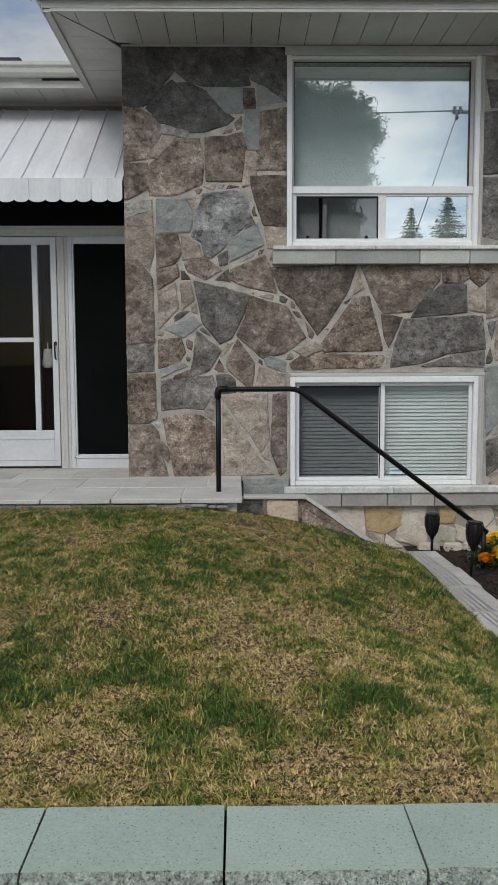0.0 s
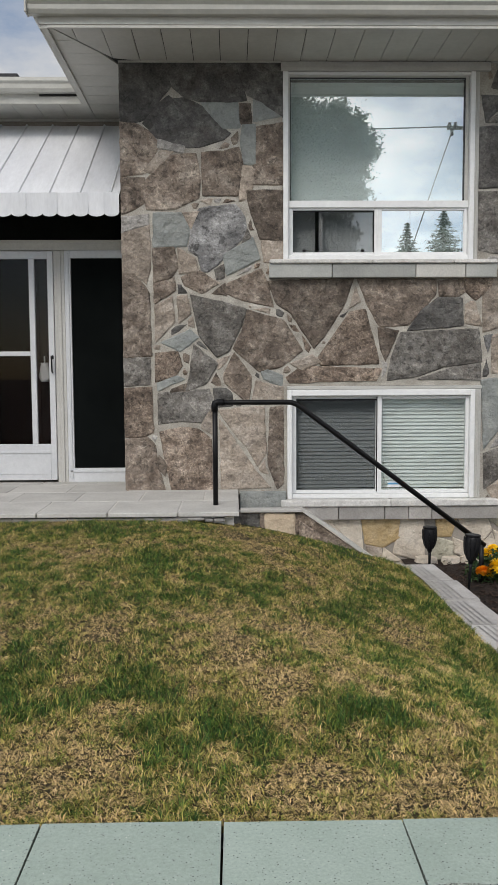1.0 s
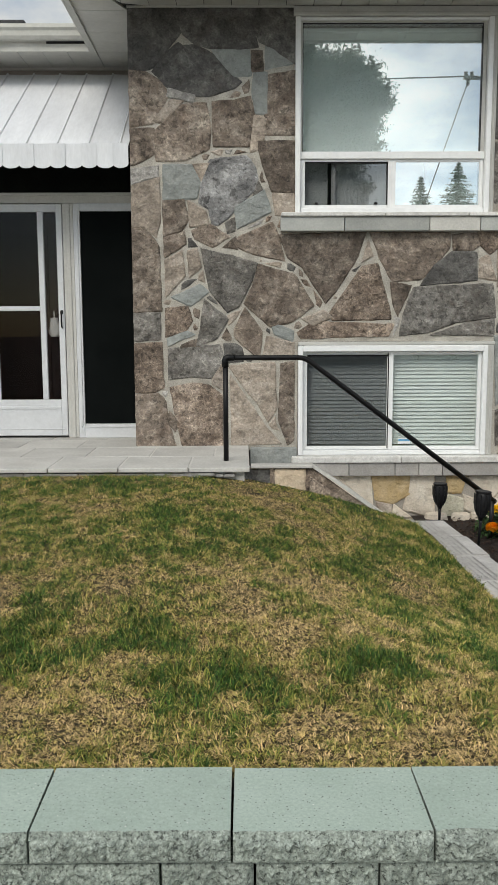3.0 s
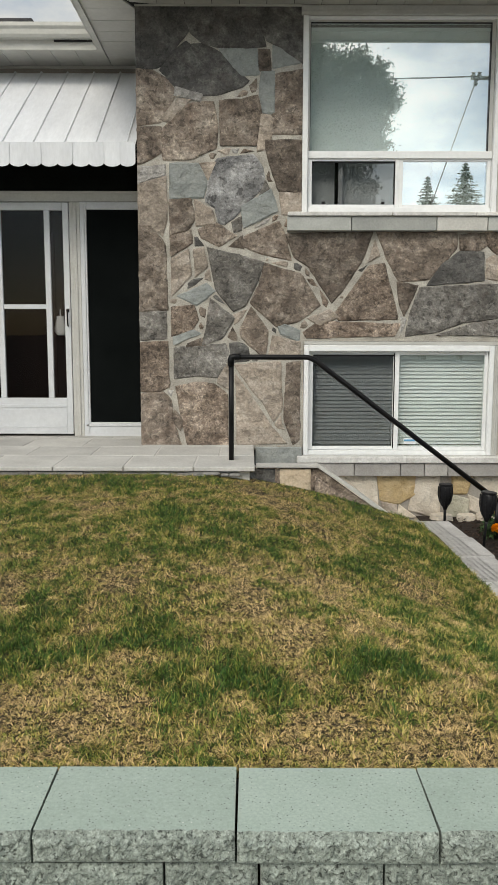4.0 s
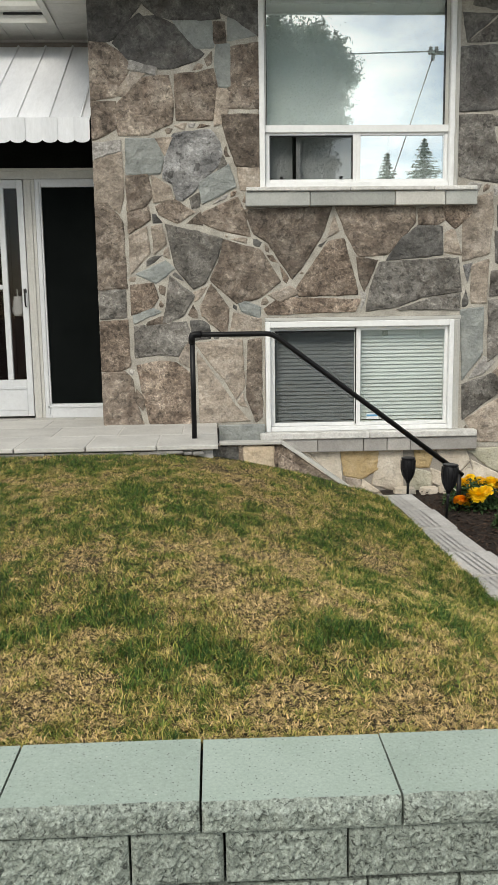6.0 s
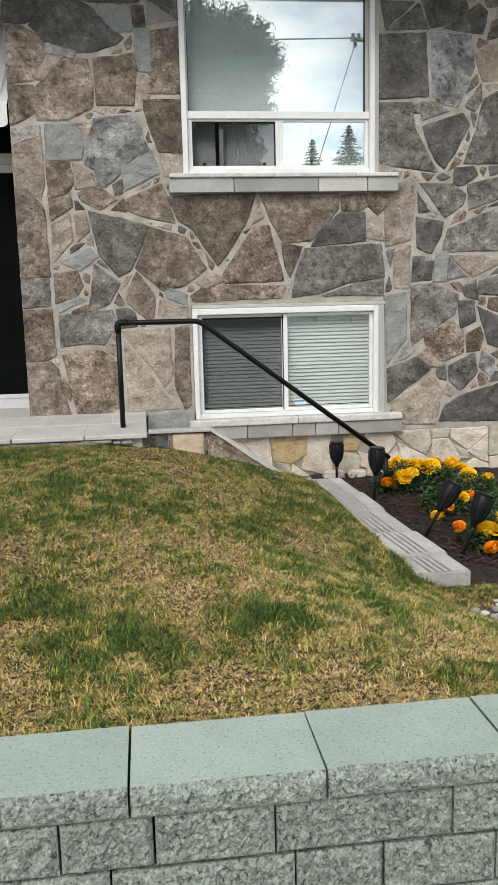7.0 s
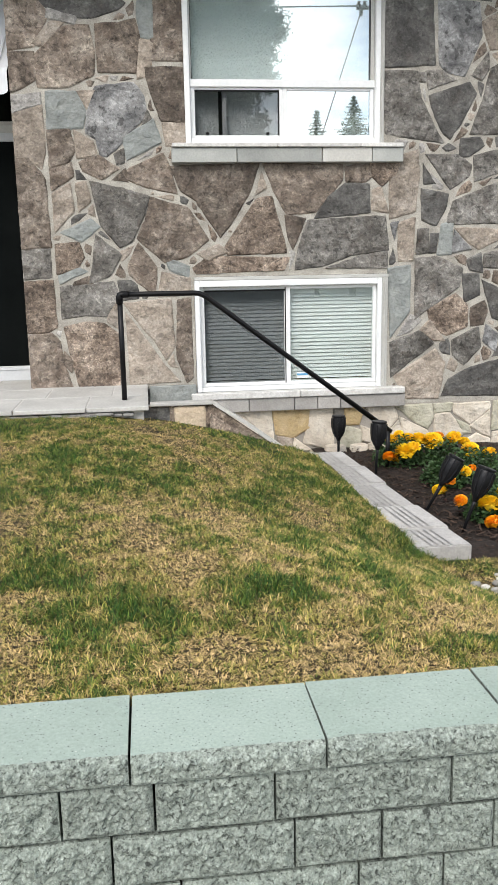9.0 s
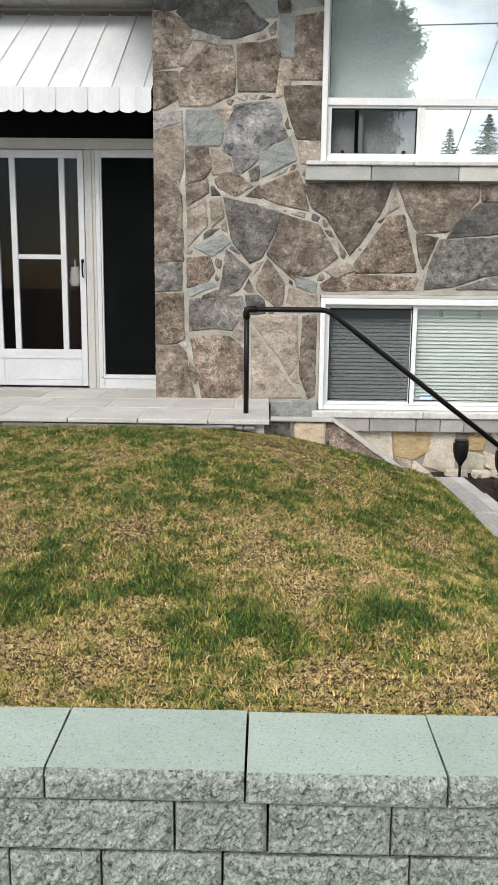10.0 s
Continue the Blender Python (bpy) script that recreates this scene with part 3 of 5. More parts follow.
lay("b", 0.287, 0.272, 0.343, 0.206, 0.324, 0.139, 0.277, 0.206)
lay("b", 1.21, 1.7, 1.87, 1.72, 1.8, 1.52, 1.66, 1.3, 1.57, 1.19, 1.39, 1.46, 1.27, 1.54)
lay("t", 1.91, 1.66, 1.94, 1.55, 1.87, 1.51)
lay("b", 1.94, 1.72, 2.56, 1.71, 2.56, 1.61, 2.35, 1.37, 2.12, 1.35, 2.03, 1.5)
lay("b", 2.6, 1.7, 2.78, 1.71, 2.8, 1.63, 2.76, 1.6, 2.61, 1.6)
lay("k", 2.44, 1.45, 2.6, 1.57, 2.78, 1.56, 2.79, 1.36, 2.36, 1.32)
lay("r", 2.81, 1.73, 3.04, 1.76, 3.02, 1.67, 2.9, 1.57, 2.83, 1.63)
lay("t", 2.83, 1.51, 2.88, 1.53, 2.94, 1.36, 2.83, 1.38)
lay("r", 1.61, 1.08, 1.87, 1.45, 1.98, 1.47, 2.08, 1.12, 2.09, 1.05, 1.63, 1.04)
lay("b", 2.11, 1.32, 2.25, 1.3, 2.16, 1.08, 2.13, 1.16)
lay("d", 2.29, 1.28, 2.92, 1.31, 2.95, 1.06, 2.64, 1.02, 2.4, 0.938, 2.19, 0.915, 2.21, 1.05)
lay("r", 1.35, 0.927, 1.47, 1.01, 2.11, 0.985, 2.08, 0.912, 1.37, 0.895)
lay("d", 2.43, 0.91, 2.73, 0.997, 2.94, 1.02, 2.94, 0.914)
lay("t", 1.4, 1.04, 1.55, 1.1, 1.6, 1.06, 1.47, 0.997)
lay("t", 3, 1.76, 3.18, 1.82, 3.2, 1.65, 3.17, 1.36, 2.98, 1.31, 2.97, 1.56)
lay("m", 2.99, 1.25, 3.03, 1.26, 3.01, 1.13)
lay("t", 3.05, 1.25, 3.17, 1.29, 3.16, 0.965, 3.06, 0.967)
lay("g", 2.97, 0.89, 3.14, 0.91, 3.14, 0.542, 2.99, 0.337)
lay("k", 2.92, 2.93, 3.28, 2.95, 3.31, 2.49, 2.92, 2.47)
lay("m", 3.35, 2.95, 3.66, 2.93, 3.69, 2.71, 3.56, 2.41, 3.44, 2.43, 3.37, 2.49)
lay("d", 2.97, 2.98, 3.23, 3.16, 3.3, 3)
lay("k", 3.27, 3.19, 3.61, 3.21, 3.63, 3.15, 3.45, 3.03, 3.34, 3.01)
lay("k", 3.46, 3, 3.73, 3.17, 3.79, 3.12, 3.76, 2.97, 3.62, 2.98)
lay("k", 2.94, 3.18, 3.18, 3.18, 2.97, 3.01)
lay("d", 2.92, 2.42, 3.17, 2.42, 3.2, 2.23, 3.32, 2.01, 3.39, 1.9, 3.16, 1.93, 2.93, 1.97)
lay("d", 3.2, 2.41, 3.24, 2.41, 3.24, 2.36, 3.2, 2.36)
lay("d", 3.26, 2.42, 3.37, 2.43, 3.48, 2.37, 3.28, 2.31)
lay("k", 3.29, 2.24, 3.61, 2.34, 3.66, 2.27, 3.56, 2.07, 3.46, 1.93, 3.4, 1.98, 3.33, 2.12)
lay("d", 3.65, 2.41, 3.76, 2.57, 3.76, 2.45, 3.71, 2.38)
lay("d", 4.05, 2.57, 4.05, 1.97, 3.65, 1.97, 3.74, 2.21, 3.8, 2.45)
lay("k", 3.56, 1.91, 3.71, 1.92, 3.74, 1.87, 3.62, 1.79, 3.56, 1.79)
lay("d", 3.28, 1.79, 3.55, 1.78, 3.64, 1.71, 3.62, 1.63, 3.48, 1.54, 3.39, 1.65)
lay("d", 3.68, 1.78, 4.05, 1.86, 4.05, 1.72, 3.69, 1.6)
lay("k", 3.24, 1.73, 3.33, 1.58, 3.26, 1.58)
lay("k", 3.24, 1.52, 3.45, 1.48, 3.43, 1.37, 3.36, 1.25, 3.25, 1.29)
lay("d", 3.51, 1.42, 4.05, 1.63, 4.05, 1.26, 3.47, 1.26, 3.49, 1.35)
lay("g", 3.42, 1.24, 3.5, 1.25, 3.49, 1.01, 3.39, 1.01)
lay("d", 3.22, 1.2, 3.29, 1.2, 3.29, 1.03, 3.21, 1.02)
lay("k", 3.33, 1.16, 3.37, 1.16, 3.35, 1.03, 3.32, 1.03)
lay("t", 3.54, 1.21, 3.76, 1.2, 4.05, 1.18, 3.74, 1.05, 3.66, 1.1)
lay("m", 3.53, 1.18, 3.65, 1.05, 3.52, 1.03)
lay("d", 3.2, 0.965, 3.37, 0.976, 3.59, 0.882, 3.57, 0.745, 3.33, 0.585, 3.21, 0.497)
lay("k", 3.65, 0.947, 3.75, 0.997, 3.77, 0.86, 3.67, 0.885)
lay("d", 3.8, 0.991, 4.05, 1.05, 4.05, 0.88, 3.8, 0.906)
lay("r", 3.32, 0.552, 3.55, 0.665, 3.65, 0.572, 3.65, 0.408, 3.48, 0.341, 3.36, 0.402)
lay("k", 3.79, 0.774, 4.05, 0.651, 4.05, 0.424, 3.89, 0.474)
lay("k", 3.62, 0.829, 3.74, 0.827, 3.75, 0.67, 3.64, 0.625)
lay("d", 3.54, 0.281, 3.75, 0.381, 3.78, 0.23, 3.64, 0.088, 3.55, 0.164)
lay("d", 3, 0.274, 3.25, 0.362, 3.35, 0.268, 3.13, 0.11, 3.01, 0.017)
lay("t", 3.04, -0.013, 3.38, 0.199, 3.46, 0.094, 3.41, -0.194, 3.14, -0.184)
lay("k", 3.47, -0.172, 3.52, -0.055, 3.69, 0.032, 4.05, 0.121, 4.05, -0.191)
lay("m", 3.84, 0.388, 3.93, 0.322, 3.91, 0.206, 3.82, 0.277)
lay("t", 3.26, 0.381, 3.33, 0.451, 3.45, 0.293, 3.38, 0.296)

rng = random.Random(4)
for poly, kind in cells([(4.2 + 0.25 * rng.random(), 0.1 + i * 0.24, 0.12, "kbkt"[i % 4]) for i in range(14)], (4.07, -0.2, 4.55, 3.45)):
    stone(shrink(poly, 0.012), wall, STONE_MATS[kind], -0.012, 0.03, 0.006, len(laid))


def clearance(x, z):
    """How far a point of the wall lies from the nearest laid stone or opening (negative: inside one)."""
    best = min(x, 4.05 - x, 3.44 - z, z + 0.235)
    if x < 0.95:
        best = min(best, z)
    for a, b, c, d in ((1.305, 1.72, 2.965, 3.6), (1.3, -0.3, 2.965, 0.87)):
        best = min(best, max(a - x, x - c, b - z, z - d))
    for pts in outlines:
        if min(p[0] for p in pts) - 0.15 > x or max(p[0] for p in pts) + 0.15 < x or min(p[1] for p in pts) - 0.15 > z or max(p[1] for p in pts) + 0.15 < z:
            continue
        inside, near = False, 9.0
        for (x0, z0), (x1, z1) in zip(pts, pts[1:] + pts[:1]):
            if (z0 > z) != (z1 > z) and x < x0 + (z - z0) / (z1 - z0) * (x1 - x0):
                inside = not inside
            dx, dz = x1 - x0, z1 - z0
            t = max(0.0, min(1.0, ((x - x0) * dx + (z - z0) * dz) / (dx * dx + dz * dz + 1e-9)))
            near = min(near, math.hypot(x - x0 - t * dx, z - z0 - t * dz))
        if inside:
            return -1.0
        best = min(best, near)
    return best


# small stones packed into the wider joints
fr_rng = random.Random(21)
spots = sorted(((clearance(x, z), x, z) for x, z in [(0.02 + 0.03 * i + 0.01 * fr_rng.random(), -0.17 + 0.03 * j + 0.01 * fr_rng.random()) for i in range(134) for j in range(120)]), reverse=True)
for room, x, z in spots:
    if room < 0.026:
        break
    room = clearance(x, z)
    if room < 0.026:
        continue
    # stretch towards the freer side
    far = max((clearance(x + 0.05 * math.cos(a), z + 0.05 * math.sin(a)), a) for a in [math.tau * k / 12 for k in range(12)])[1]
    n = fr_rng.choice((4, 5, 5, 6))
    pts = []
    for k in range(n):
        a = math.tau * (k + 0.5 * fr_rng.random()) / n
        reach = room - 0.008
        while reach < 0.13 and clearance(x + (reach + 0.012) * math.cos(a), z + (reach + 0.012) * math.sin(a)) > 0.009:
            reach += 0.008
        pts.append((x + reach * math.cos(a), z + reach * math.sin(a)))
    stone(pts, wall, STONE_MATS[fr_rng.choice("bktbtrlk")], -0.004, 0.03, 0.003, 300 + len(outlines))
    outlines.append(pts)
part("base_stone", boxes(((0.95, -0.05, -0.16), (1.335, -0.002, -0.014)), bevel=0.006), STONE_MATS["g"], wall, "blue-grey dressed stone at the foot of the wall")

# cream, yellow and olive stones under the window, by their outlines
LOW = (("y", 1.978, -0.25, 2.282, -0.25, 2.291, -0.418, 2.151, -0.494, 2.004, -0.461), ("c", 1.7, -0.25, 1.95, -0.25, 1.976, -0.514, 1.857, -0.429),
       ("c", 2.305, -0.25, 2.485, -0.25, 2.496, -0.629, 2.245, -0.545), ("y", 2.6, -0.25, 2.765, -0.25, 2.719, -0.406, 2.616, -0.403),
       ("c", 2.79, -0.25, 3.018, -0.25, 3.061, -0.364, 2.994, -0.444, 2.842, -0.37), ("t", 2.017, -0.489, 2.13, -0.51, 2.13, -0.602, 2.03, -0.557),
       ("c", 2.164, -0.515, 2.299, -0.612, 2.15, -0.61), ("o", 2.624, -0.43, 2.734, -0.461, 2.735, -0.612, 2.558, -0.632, 2.57, -0.455),
       ("c", 2.745, -0.43, 2.85, -0.47, 2.85, -0.58, 2.76, -0.55), ("o", 3.04, -0.262, 3.363, -0.262, 3.38, -0.375, 3.335, -0.465, 3.214, -0.4),
       ("o", 3.39, -0.26, 3.544, -0.26, 3.532, -0.321, 3.4, -0.332), ("c", 3.562, -0.265, 3.886, -0.265, 3.888, -0.311, 3.718, -0.442, 3.574, -0.341),
       ("c", 3.4, -0.352, 3.528, -0.343, 3.655, -0.523, 3.583, -0.585, 3.4, -0.58), ("c", 3.089, -0.365, 3.325, -0.49, 3.37, -0.568, 3.134, -0.531),
       ("c", 3.725, -0.462, 3.889, -0.34, 3.899, -0.56, 3.807, -0.523), ("c", 3.668, -0.607, 3.778, -0.535, 3.9, -0.588, 3.906, -0.728, 3.728, -0.679),
       ("o", 3.588, -0.4, 3.705, -0.46, 3.722, -0.52, 3.666, -0.525), ("c", 2.87, -0.42, 3.0, -0.47, 3.07, -0.4, 3.12, -0.54, 2.87, -0.6),
       ("c", 2.3, -0.63, 2.54, -0.65, 2.5, -0.78, 2.2, -0.78), ("c", 3.1, -0.56, 3.36, -0.6, 3.5, -0.62, 3.4, -0.78, 3.0, -0.78), ("c", 2.57, -0.66, 2.95, -0.62, 3.0, -0.78, 2.6, -0.78),
       ("c", 1.35, -0.26, 1.68, -0.26, 1.84, -0.44, 1.7, -0.7, 1.35, -0.7), ("o", 3.93, -0.26, 4.5, -0.26, 4.5, -0.45, 3.92, -0.5), ("c", 3.93, -0.53, 4.5, -0.48, 4.5, -0.78, 3.93, -0.78))
for i, (kind, *xz) in enumerate(LOW):
    pts = list(zip(xz[::2], xz[1::2]))
    if sum(x * w - u * z for (x, z), (u, w) in zip(pts, pts[1:] + pts[:1])) < 0:
        pts.reverse()
    stone(grow(pts, 0.011), wall_low, STONE_MATS[kind], -0.012, 0.03, 0.008, 50 + i)

# window sills of dressed blocks
def sill(cuts, z0, z1, ledge, mats, thick=0.032):
    s = thing("stone_sill", "sill of dressed grey stone blocks under a window", "window sill", kind="structure", at=(cuts[0], -0.03, z0))
    for a, b, m in zip(cuts, cuts[1:], mats):
        part("block", boxes(((a + 0.003, -0.075, z0), (b - 0.003, 0.0, z1)), bevel=0.004), m, s)
    for a, b in ledge:
        part("ledge", boxes(((a + 0.002, -0.095, z1 + 0.002), (b - 0.002, 0.04, z1 + 0.002 + thick)), bevel=0.006), M_LEDGE, s)
    return s


sill((1.195, 1.709, 2.39, 2.796, 3.055), 1.735, 1.845, ((1.2, 2.03), (2.03, 2.7), (2.7, 3.05)), (M_SILL, M_SILL, M_SILL_PALE, M_SILL))
sill((1.34, 1.768, 2.151, 2.349, 2.544, 3.107), -0.251, -0.141, ((1.29, 2.2), (2.2, 3.1)), (M_SILL_WARM,) * 5, 0.054)


def blind(name, x0, x1, z0, z1, y, pitch, tilt, material, label):
    b = thing(name, label, "blind", at=((x0 + x1) / 2, y, z1))
    bm = bmesh.new()
    n = int((z1 - z0 - 0.03) / pitch)
    w = pitch * 1.25
    for i in range(n):
        z = z1 - 0.03 - (i + 0.5) * pitch
        c, s = math.cos(tilt) * w / 2, math.sin(tilt) * w / 2
        q = [bm.verts.new(p) for p in ((x0, y - c, z - s), (x1, y - c, z - s), (x1, y - c * 0.1, z + 0.0015), (x0, y - c * 0.1, z + 0.0015), (x1, y + c, z + s), (x0, y + c, z + s))]
        bm.faces.new((q[0], q[1], q[2], q[3]))
        bm.faces.new((q[3], q[2], q[4], q[5]))
    part("slats", bm, material, b)
    part("headrail", boxes(((x0, y - 0.018, z1 - 0.028), (x1, y + 0.018, z1)), bevel=0.003), material, b)
    part("bottom_rail", boxes(((x0, y - 0.012, z0), (x1, y + 0.012, z0 + 0.016)), bevel=0.003), material, b)
    return b


def pane(name, x0, x1, z0, z1, y, material, parent):
    p = part(name, boxes(((x0, y, z0), (x1, y + 0.004, z1))), material, parent)
    p.visible_shadow = False
    return p


# upper window: a fixed pane over two sliding sashes
win_up = thing("window_upper", "large white picture window over two small sliding sashes", "window", kind="structure", at=(2.14, 0.05, 1.88))
fr = part("window_frame", boxes(((1.315, -0.028, 1.88), (1.358, 0.12, 3.372)), ((2.83, -0.028, 1.88), (2.868, 0.12, 3.372)), ((1.358, -0.012, 3.352), (2.83, 0.12, 3.372)),
                                ((1.358, -0.012, 1.88), (2.83, 0.12, 1.922)), ((1.358, 0.004, 2.305), (2.83, 0.12, 2.362)), bevel=0.004), M_WHITE, win_up)
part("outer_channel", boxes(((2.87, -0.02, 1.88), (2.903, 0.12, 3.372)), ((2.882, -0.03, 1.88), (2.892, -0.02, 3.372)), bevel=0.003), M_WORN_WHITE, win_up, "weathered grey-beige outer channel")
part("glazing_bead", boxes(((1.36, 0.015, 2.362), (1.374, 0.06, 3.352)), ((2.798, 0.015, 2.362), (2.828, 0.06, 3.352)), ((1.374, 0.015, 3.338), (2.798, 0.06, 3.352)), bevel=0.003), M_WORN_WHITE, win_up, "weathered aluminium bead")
part("glazing_gasket", boxes(((1.374, 0.02, 2.364), (1.379, 0.034, 3.336)), ((2.792, 0.02, 2.364), (2.797, 0.034, 3.336)), ((1.379, 0.02, 3.331), (2.792, 0.034, 3.336))), M_BLACK, win_up, "thin black rubber gasket")
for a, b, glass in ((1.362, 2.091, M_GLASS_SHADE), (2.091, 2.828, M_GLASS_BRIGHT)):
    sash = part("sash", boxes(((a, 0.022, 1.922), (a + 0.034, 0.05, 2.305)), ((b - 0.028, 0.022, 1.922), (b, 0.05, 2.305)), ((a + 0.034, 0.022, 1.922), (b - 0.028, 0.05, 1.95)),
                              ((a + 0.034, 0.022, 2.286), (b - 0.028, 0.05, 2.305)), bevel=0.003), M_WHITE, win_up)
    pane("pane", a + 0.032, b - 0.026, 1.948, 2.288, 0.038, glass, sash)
part("screen_bead", boxes(((1.397, 0.02, 2.274), (2.062, 0.034, 2.286)), ((2.054, 0.02, 1.95), (2.062, 0.034, 2.274)), bevel=0.002), M_BLACK, win_up, "black screen edge")
part("inner_mullion", boxes(((1.585, 0.07, 1.93), (1.612, 0.1, 2.3)), bevel=0.003), M_BLACK, win_up, "dark edge of the inner sash")
part("inner_mullion", boxes(((1.614, 0.065, 1.93), (1.648, 0.1, 2.3)), bevel=0.003), M_WHITE, win_up, "white aluminium inner sash stile")
part("inner_mullion", boxes(((2.36, 0.07, 1.93), (2.372, 0.1, 2.3)), bevel=0.003), M_WORN_WHITE, win_up)
for x in (1.475, 1.955):
    part("latch", boxes(((x, 0.012, 1.952), (x + 0.026, 0.022, 1.972)), bevel=0.002), M_BLACK, win_up, "small black latch")
pane("pane", 1.374, 2.8, 2.36, 3.34, 0.035, M_GLASS, win_up)
blind("window_blind", 1.375, 2.82, 1.93, 3.34, 0.16, 0.026, radians(86), M_BLIND_WHITE, "closed white horizontal blind behind the picture window")
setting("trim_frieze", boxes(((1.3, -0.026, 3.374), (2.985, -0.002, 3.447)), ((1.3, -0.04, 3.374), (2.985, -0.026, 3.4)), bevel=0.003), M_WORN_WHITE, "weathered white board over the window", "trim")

# lower window: two sashes, one behind an insect screen
win_low = thing("window_lower", "white sliding basement window, one half behind a screen", "window", kind="structure", at=(2.15, 0.05, -0.08))
part("window_frame", boxes(((1.345, -0.026, -0.083), (1.386, 0.12, 0.826)), ((2.868, -0.026, -0.083), (2.906, 0.12, 0.826)), ((1.386, -0.026, 0.775), (2.868, 0.12, 0.826)),
                           ((1.386, -0.01, -0.083), (2.868, 0.12, -0.045)), bevel=0.005), M_WHITE, win_low)
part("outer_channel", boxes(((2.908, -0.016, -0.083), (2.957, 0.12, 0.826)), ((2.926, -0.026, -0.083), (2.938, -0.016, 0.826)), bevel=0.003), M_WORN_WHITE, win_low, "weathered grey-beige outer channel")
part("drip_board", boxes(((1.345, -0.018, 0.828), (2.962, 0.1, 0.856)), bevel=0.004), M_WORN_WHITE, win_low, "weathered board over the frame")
for a, b, y, glass in ((1.388, 2.117, 0.03, M_GLASS_SCREEN), (2.1, 2.866, 0.012, M_GLASS_LOW)):
    sash = part("sash", boxes(((a, y, -0.043), (a + 0.036, y + 0.03, 0.773)), ((b - 0.028, y, -0.043), (b, y + 0.03, 0.773)), ((a + 0.036, y, -0.043), (b - 0.028, y + 0.03, -0.015)),
                              ((a + 0.036, y, 0.748), (b - 0.028, y + 0.03, 0.773)), bevel=0.003), M_WHITE, win_low)
    pane("pane", a + 0.034, b - 0.026, -0.017, 0.75, y + 0.014, glass, sash)
part("screen_bead", boxes(((2.092, 0.02, -0.03), (2.104, 0.03, 0.765)), ((1.428, 0.02, 0.735), (2.092, 0.03, 0.747)), bevel=0.002), M_BLACK, win_low, "black screen edge")
blind("window_blind", 1.4, 2.1, -0.03, 0.77, 0.13, 0.031, radians(70), M_BLIND, "closed blind behind the screened sash")
blind("window_blind", 2.12, 2.862, -0.03, 0.77, 0.1, 0.031, radians(62), M_BLIND, "closed white horizontal blind behind clear glass")
stk = thing("window_sticker", "small blue and white sticker inside the basement window", "sticker", at=(2.22, 0.02, 0.02))
part("paper", boxes(((2.19, 0.019, 0.008), (2.29, 0.0215, 0.055))), M_WHITE, stk)
part("printed_bar", boxes(((2.19, 0.016, 0.03), (2.285, 0.0185, 0.045))), M_BLUE, stk, "blue printed bar")

# ---- eaves: soffit panels, fascia and gutters ----
EAVE = 3.45
bm = bmesh.new()


def panel(bm, quad, z):
    lo = [bm.verts.new((x, y, z)) for x, y in quad]
    hi = [bm.verts.new((x, y, z + 0.012)) for x, y in quad]
    bm.faces.new(lo)
    bm.faces.new(hi[::-1])
    for k in range(4):
        bm.faces.new((lo[k], hi[k], hi[(k + 1) % 4], lo[(k + 1) % 4]))


MITRE = 0.665 / 0.412
for i in range(-2, 22):
    a, b = -0.035 + 0.2125 * i + 0.003, -0.035 + 0.2125 * (i + 1) - 0.003
    a, b = max(a, -0.405), max(b, -0.405)
    if b - a > 0.01:
        ya, yb = (-0.02 if x > 0 else -0.02 + MITRE * x for x in (a, b))
        panel(bm, ((a, -0.675), (b, -0.675), (b, max(yb, -0.67)), (a, max(ya, -0.67))), EAVE)
for i in range(9):
    y0, y1 = -0.663 + 0.245 * i + 0.003, min(-0.663 + 0.245 * (i + 1) - 0.003, 1.49)
    xa, xb = (min(-0.008, y / MITRE - 0.006) if y < 0 else -0.008 for y in (y0, y1))
    if y1 > y0:
        panel(bm, ((-0.415, y0), (max(xa, -0.41), y0), (max(xb, -0.41), y1), (-0.415, y1)), EAVE)
for i in range(13):
    x1 = -0.459 - 0.225 * i - 0.003 + 0.04 * (i == 0)
    panel(bm, ((-0.459 - 0.225 * (i + 1) + 0.003, 0.98), (x1, 0.98), (x1, 1.49), (-0.459 - 0.225 * (i + 1) + 0.003, 1.49)), EAVE)
bmesh.ops.recalc_face_normals(bm, faces=bm.faces[:])
tagged(part("ceiling_soffit", bm, M_SOFFIT), "off-white ribbed metal soffit under the eaves", "soffit", kind="structure")
setting("soffit_backing", boxes(((-0.44, -0.675, 3.466), (4.6, 1.5, 3.48)), ((-3.5, 0.98, 3.4665), (-0.44, 1.5, 3.48))), M_GAP, "dark boarding over the soffit", "soffit")
setting("trim_soffit", boxes(((0.0, -0.03, 3.436), (1.3, -0.018, 3.449)), ((2.99, -0.03, 3.436), (4.5, -0.018, 3.449)), ((-3.2, 1.475, 3.425), (-0.004, 1.488, 3.449)),
                             ((-0.455, -0.685, 3.428), (-0.412, 0.985, 3.4485)), ((-0.41, -0.695, 3.43), (4.5, -0.673, 3.4485))), M_SOFFIT, "off-white channel along the soffit", "trim")
GUT = ((-0.697, 3.505), (-0.745, 3.505), (-0.765, 3.53), (-0.77, 3.56), (-0.79, 3.58), (-0.79, 3.612), (-0.775, 3.612), (-0.775, 3.6), (-0.697, 3.6))
g = thing("roof_gutter", "off-white metal gutter and fascia along the front eaves", "gutter", kind="structure", at=(2, -0.62, 3.5))
part("gutter", profile_x(GUT, -0.535, 4.6), M_SOFFIT, g)
part("fascia", boxes(((-0.47, -0.695, 3.452), (4.6, -0.677, 3.6)), bevel=0.002), M_SOFFIT, g)
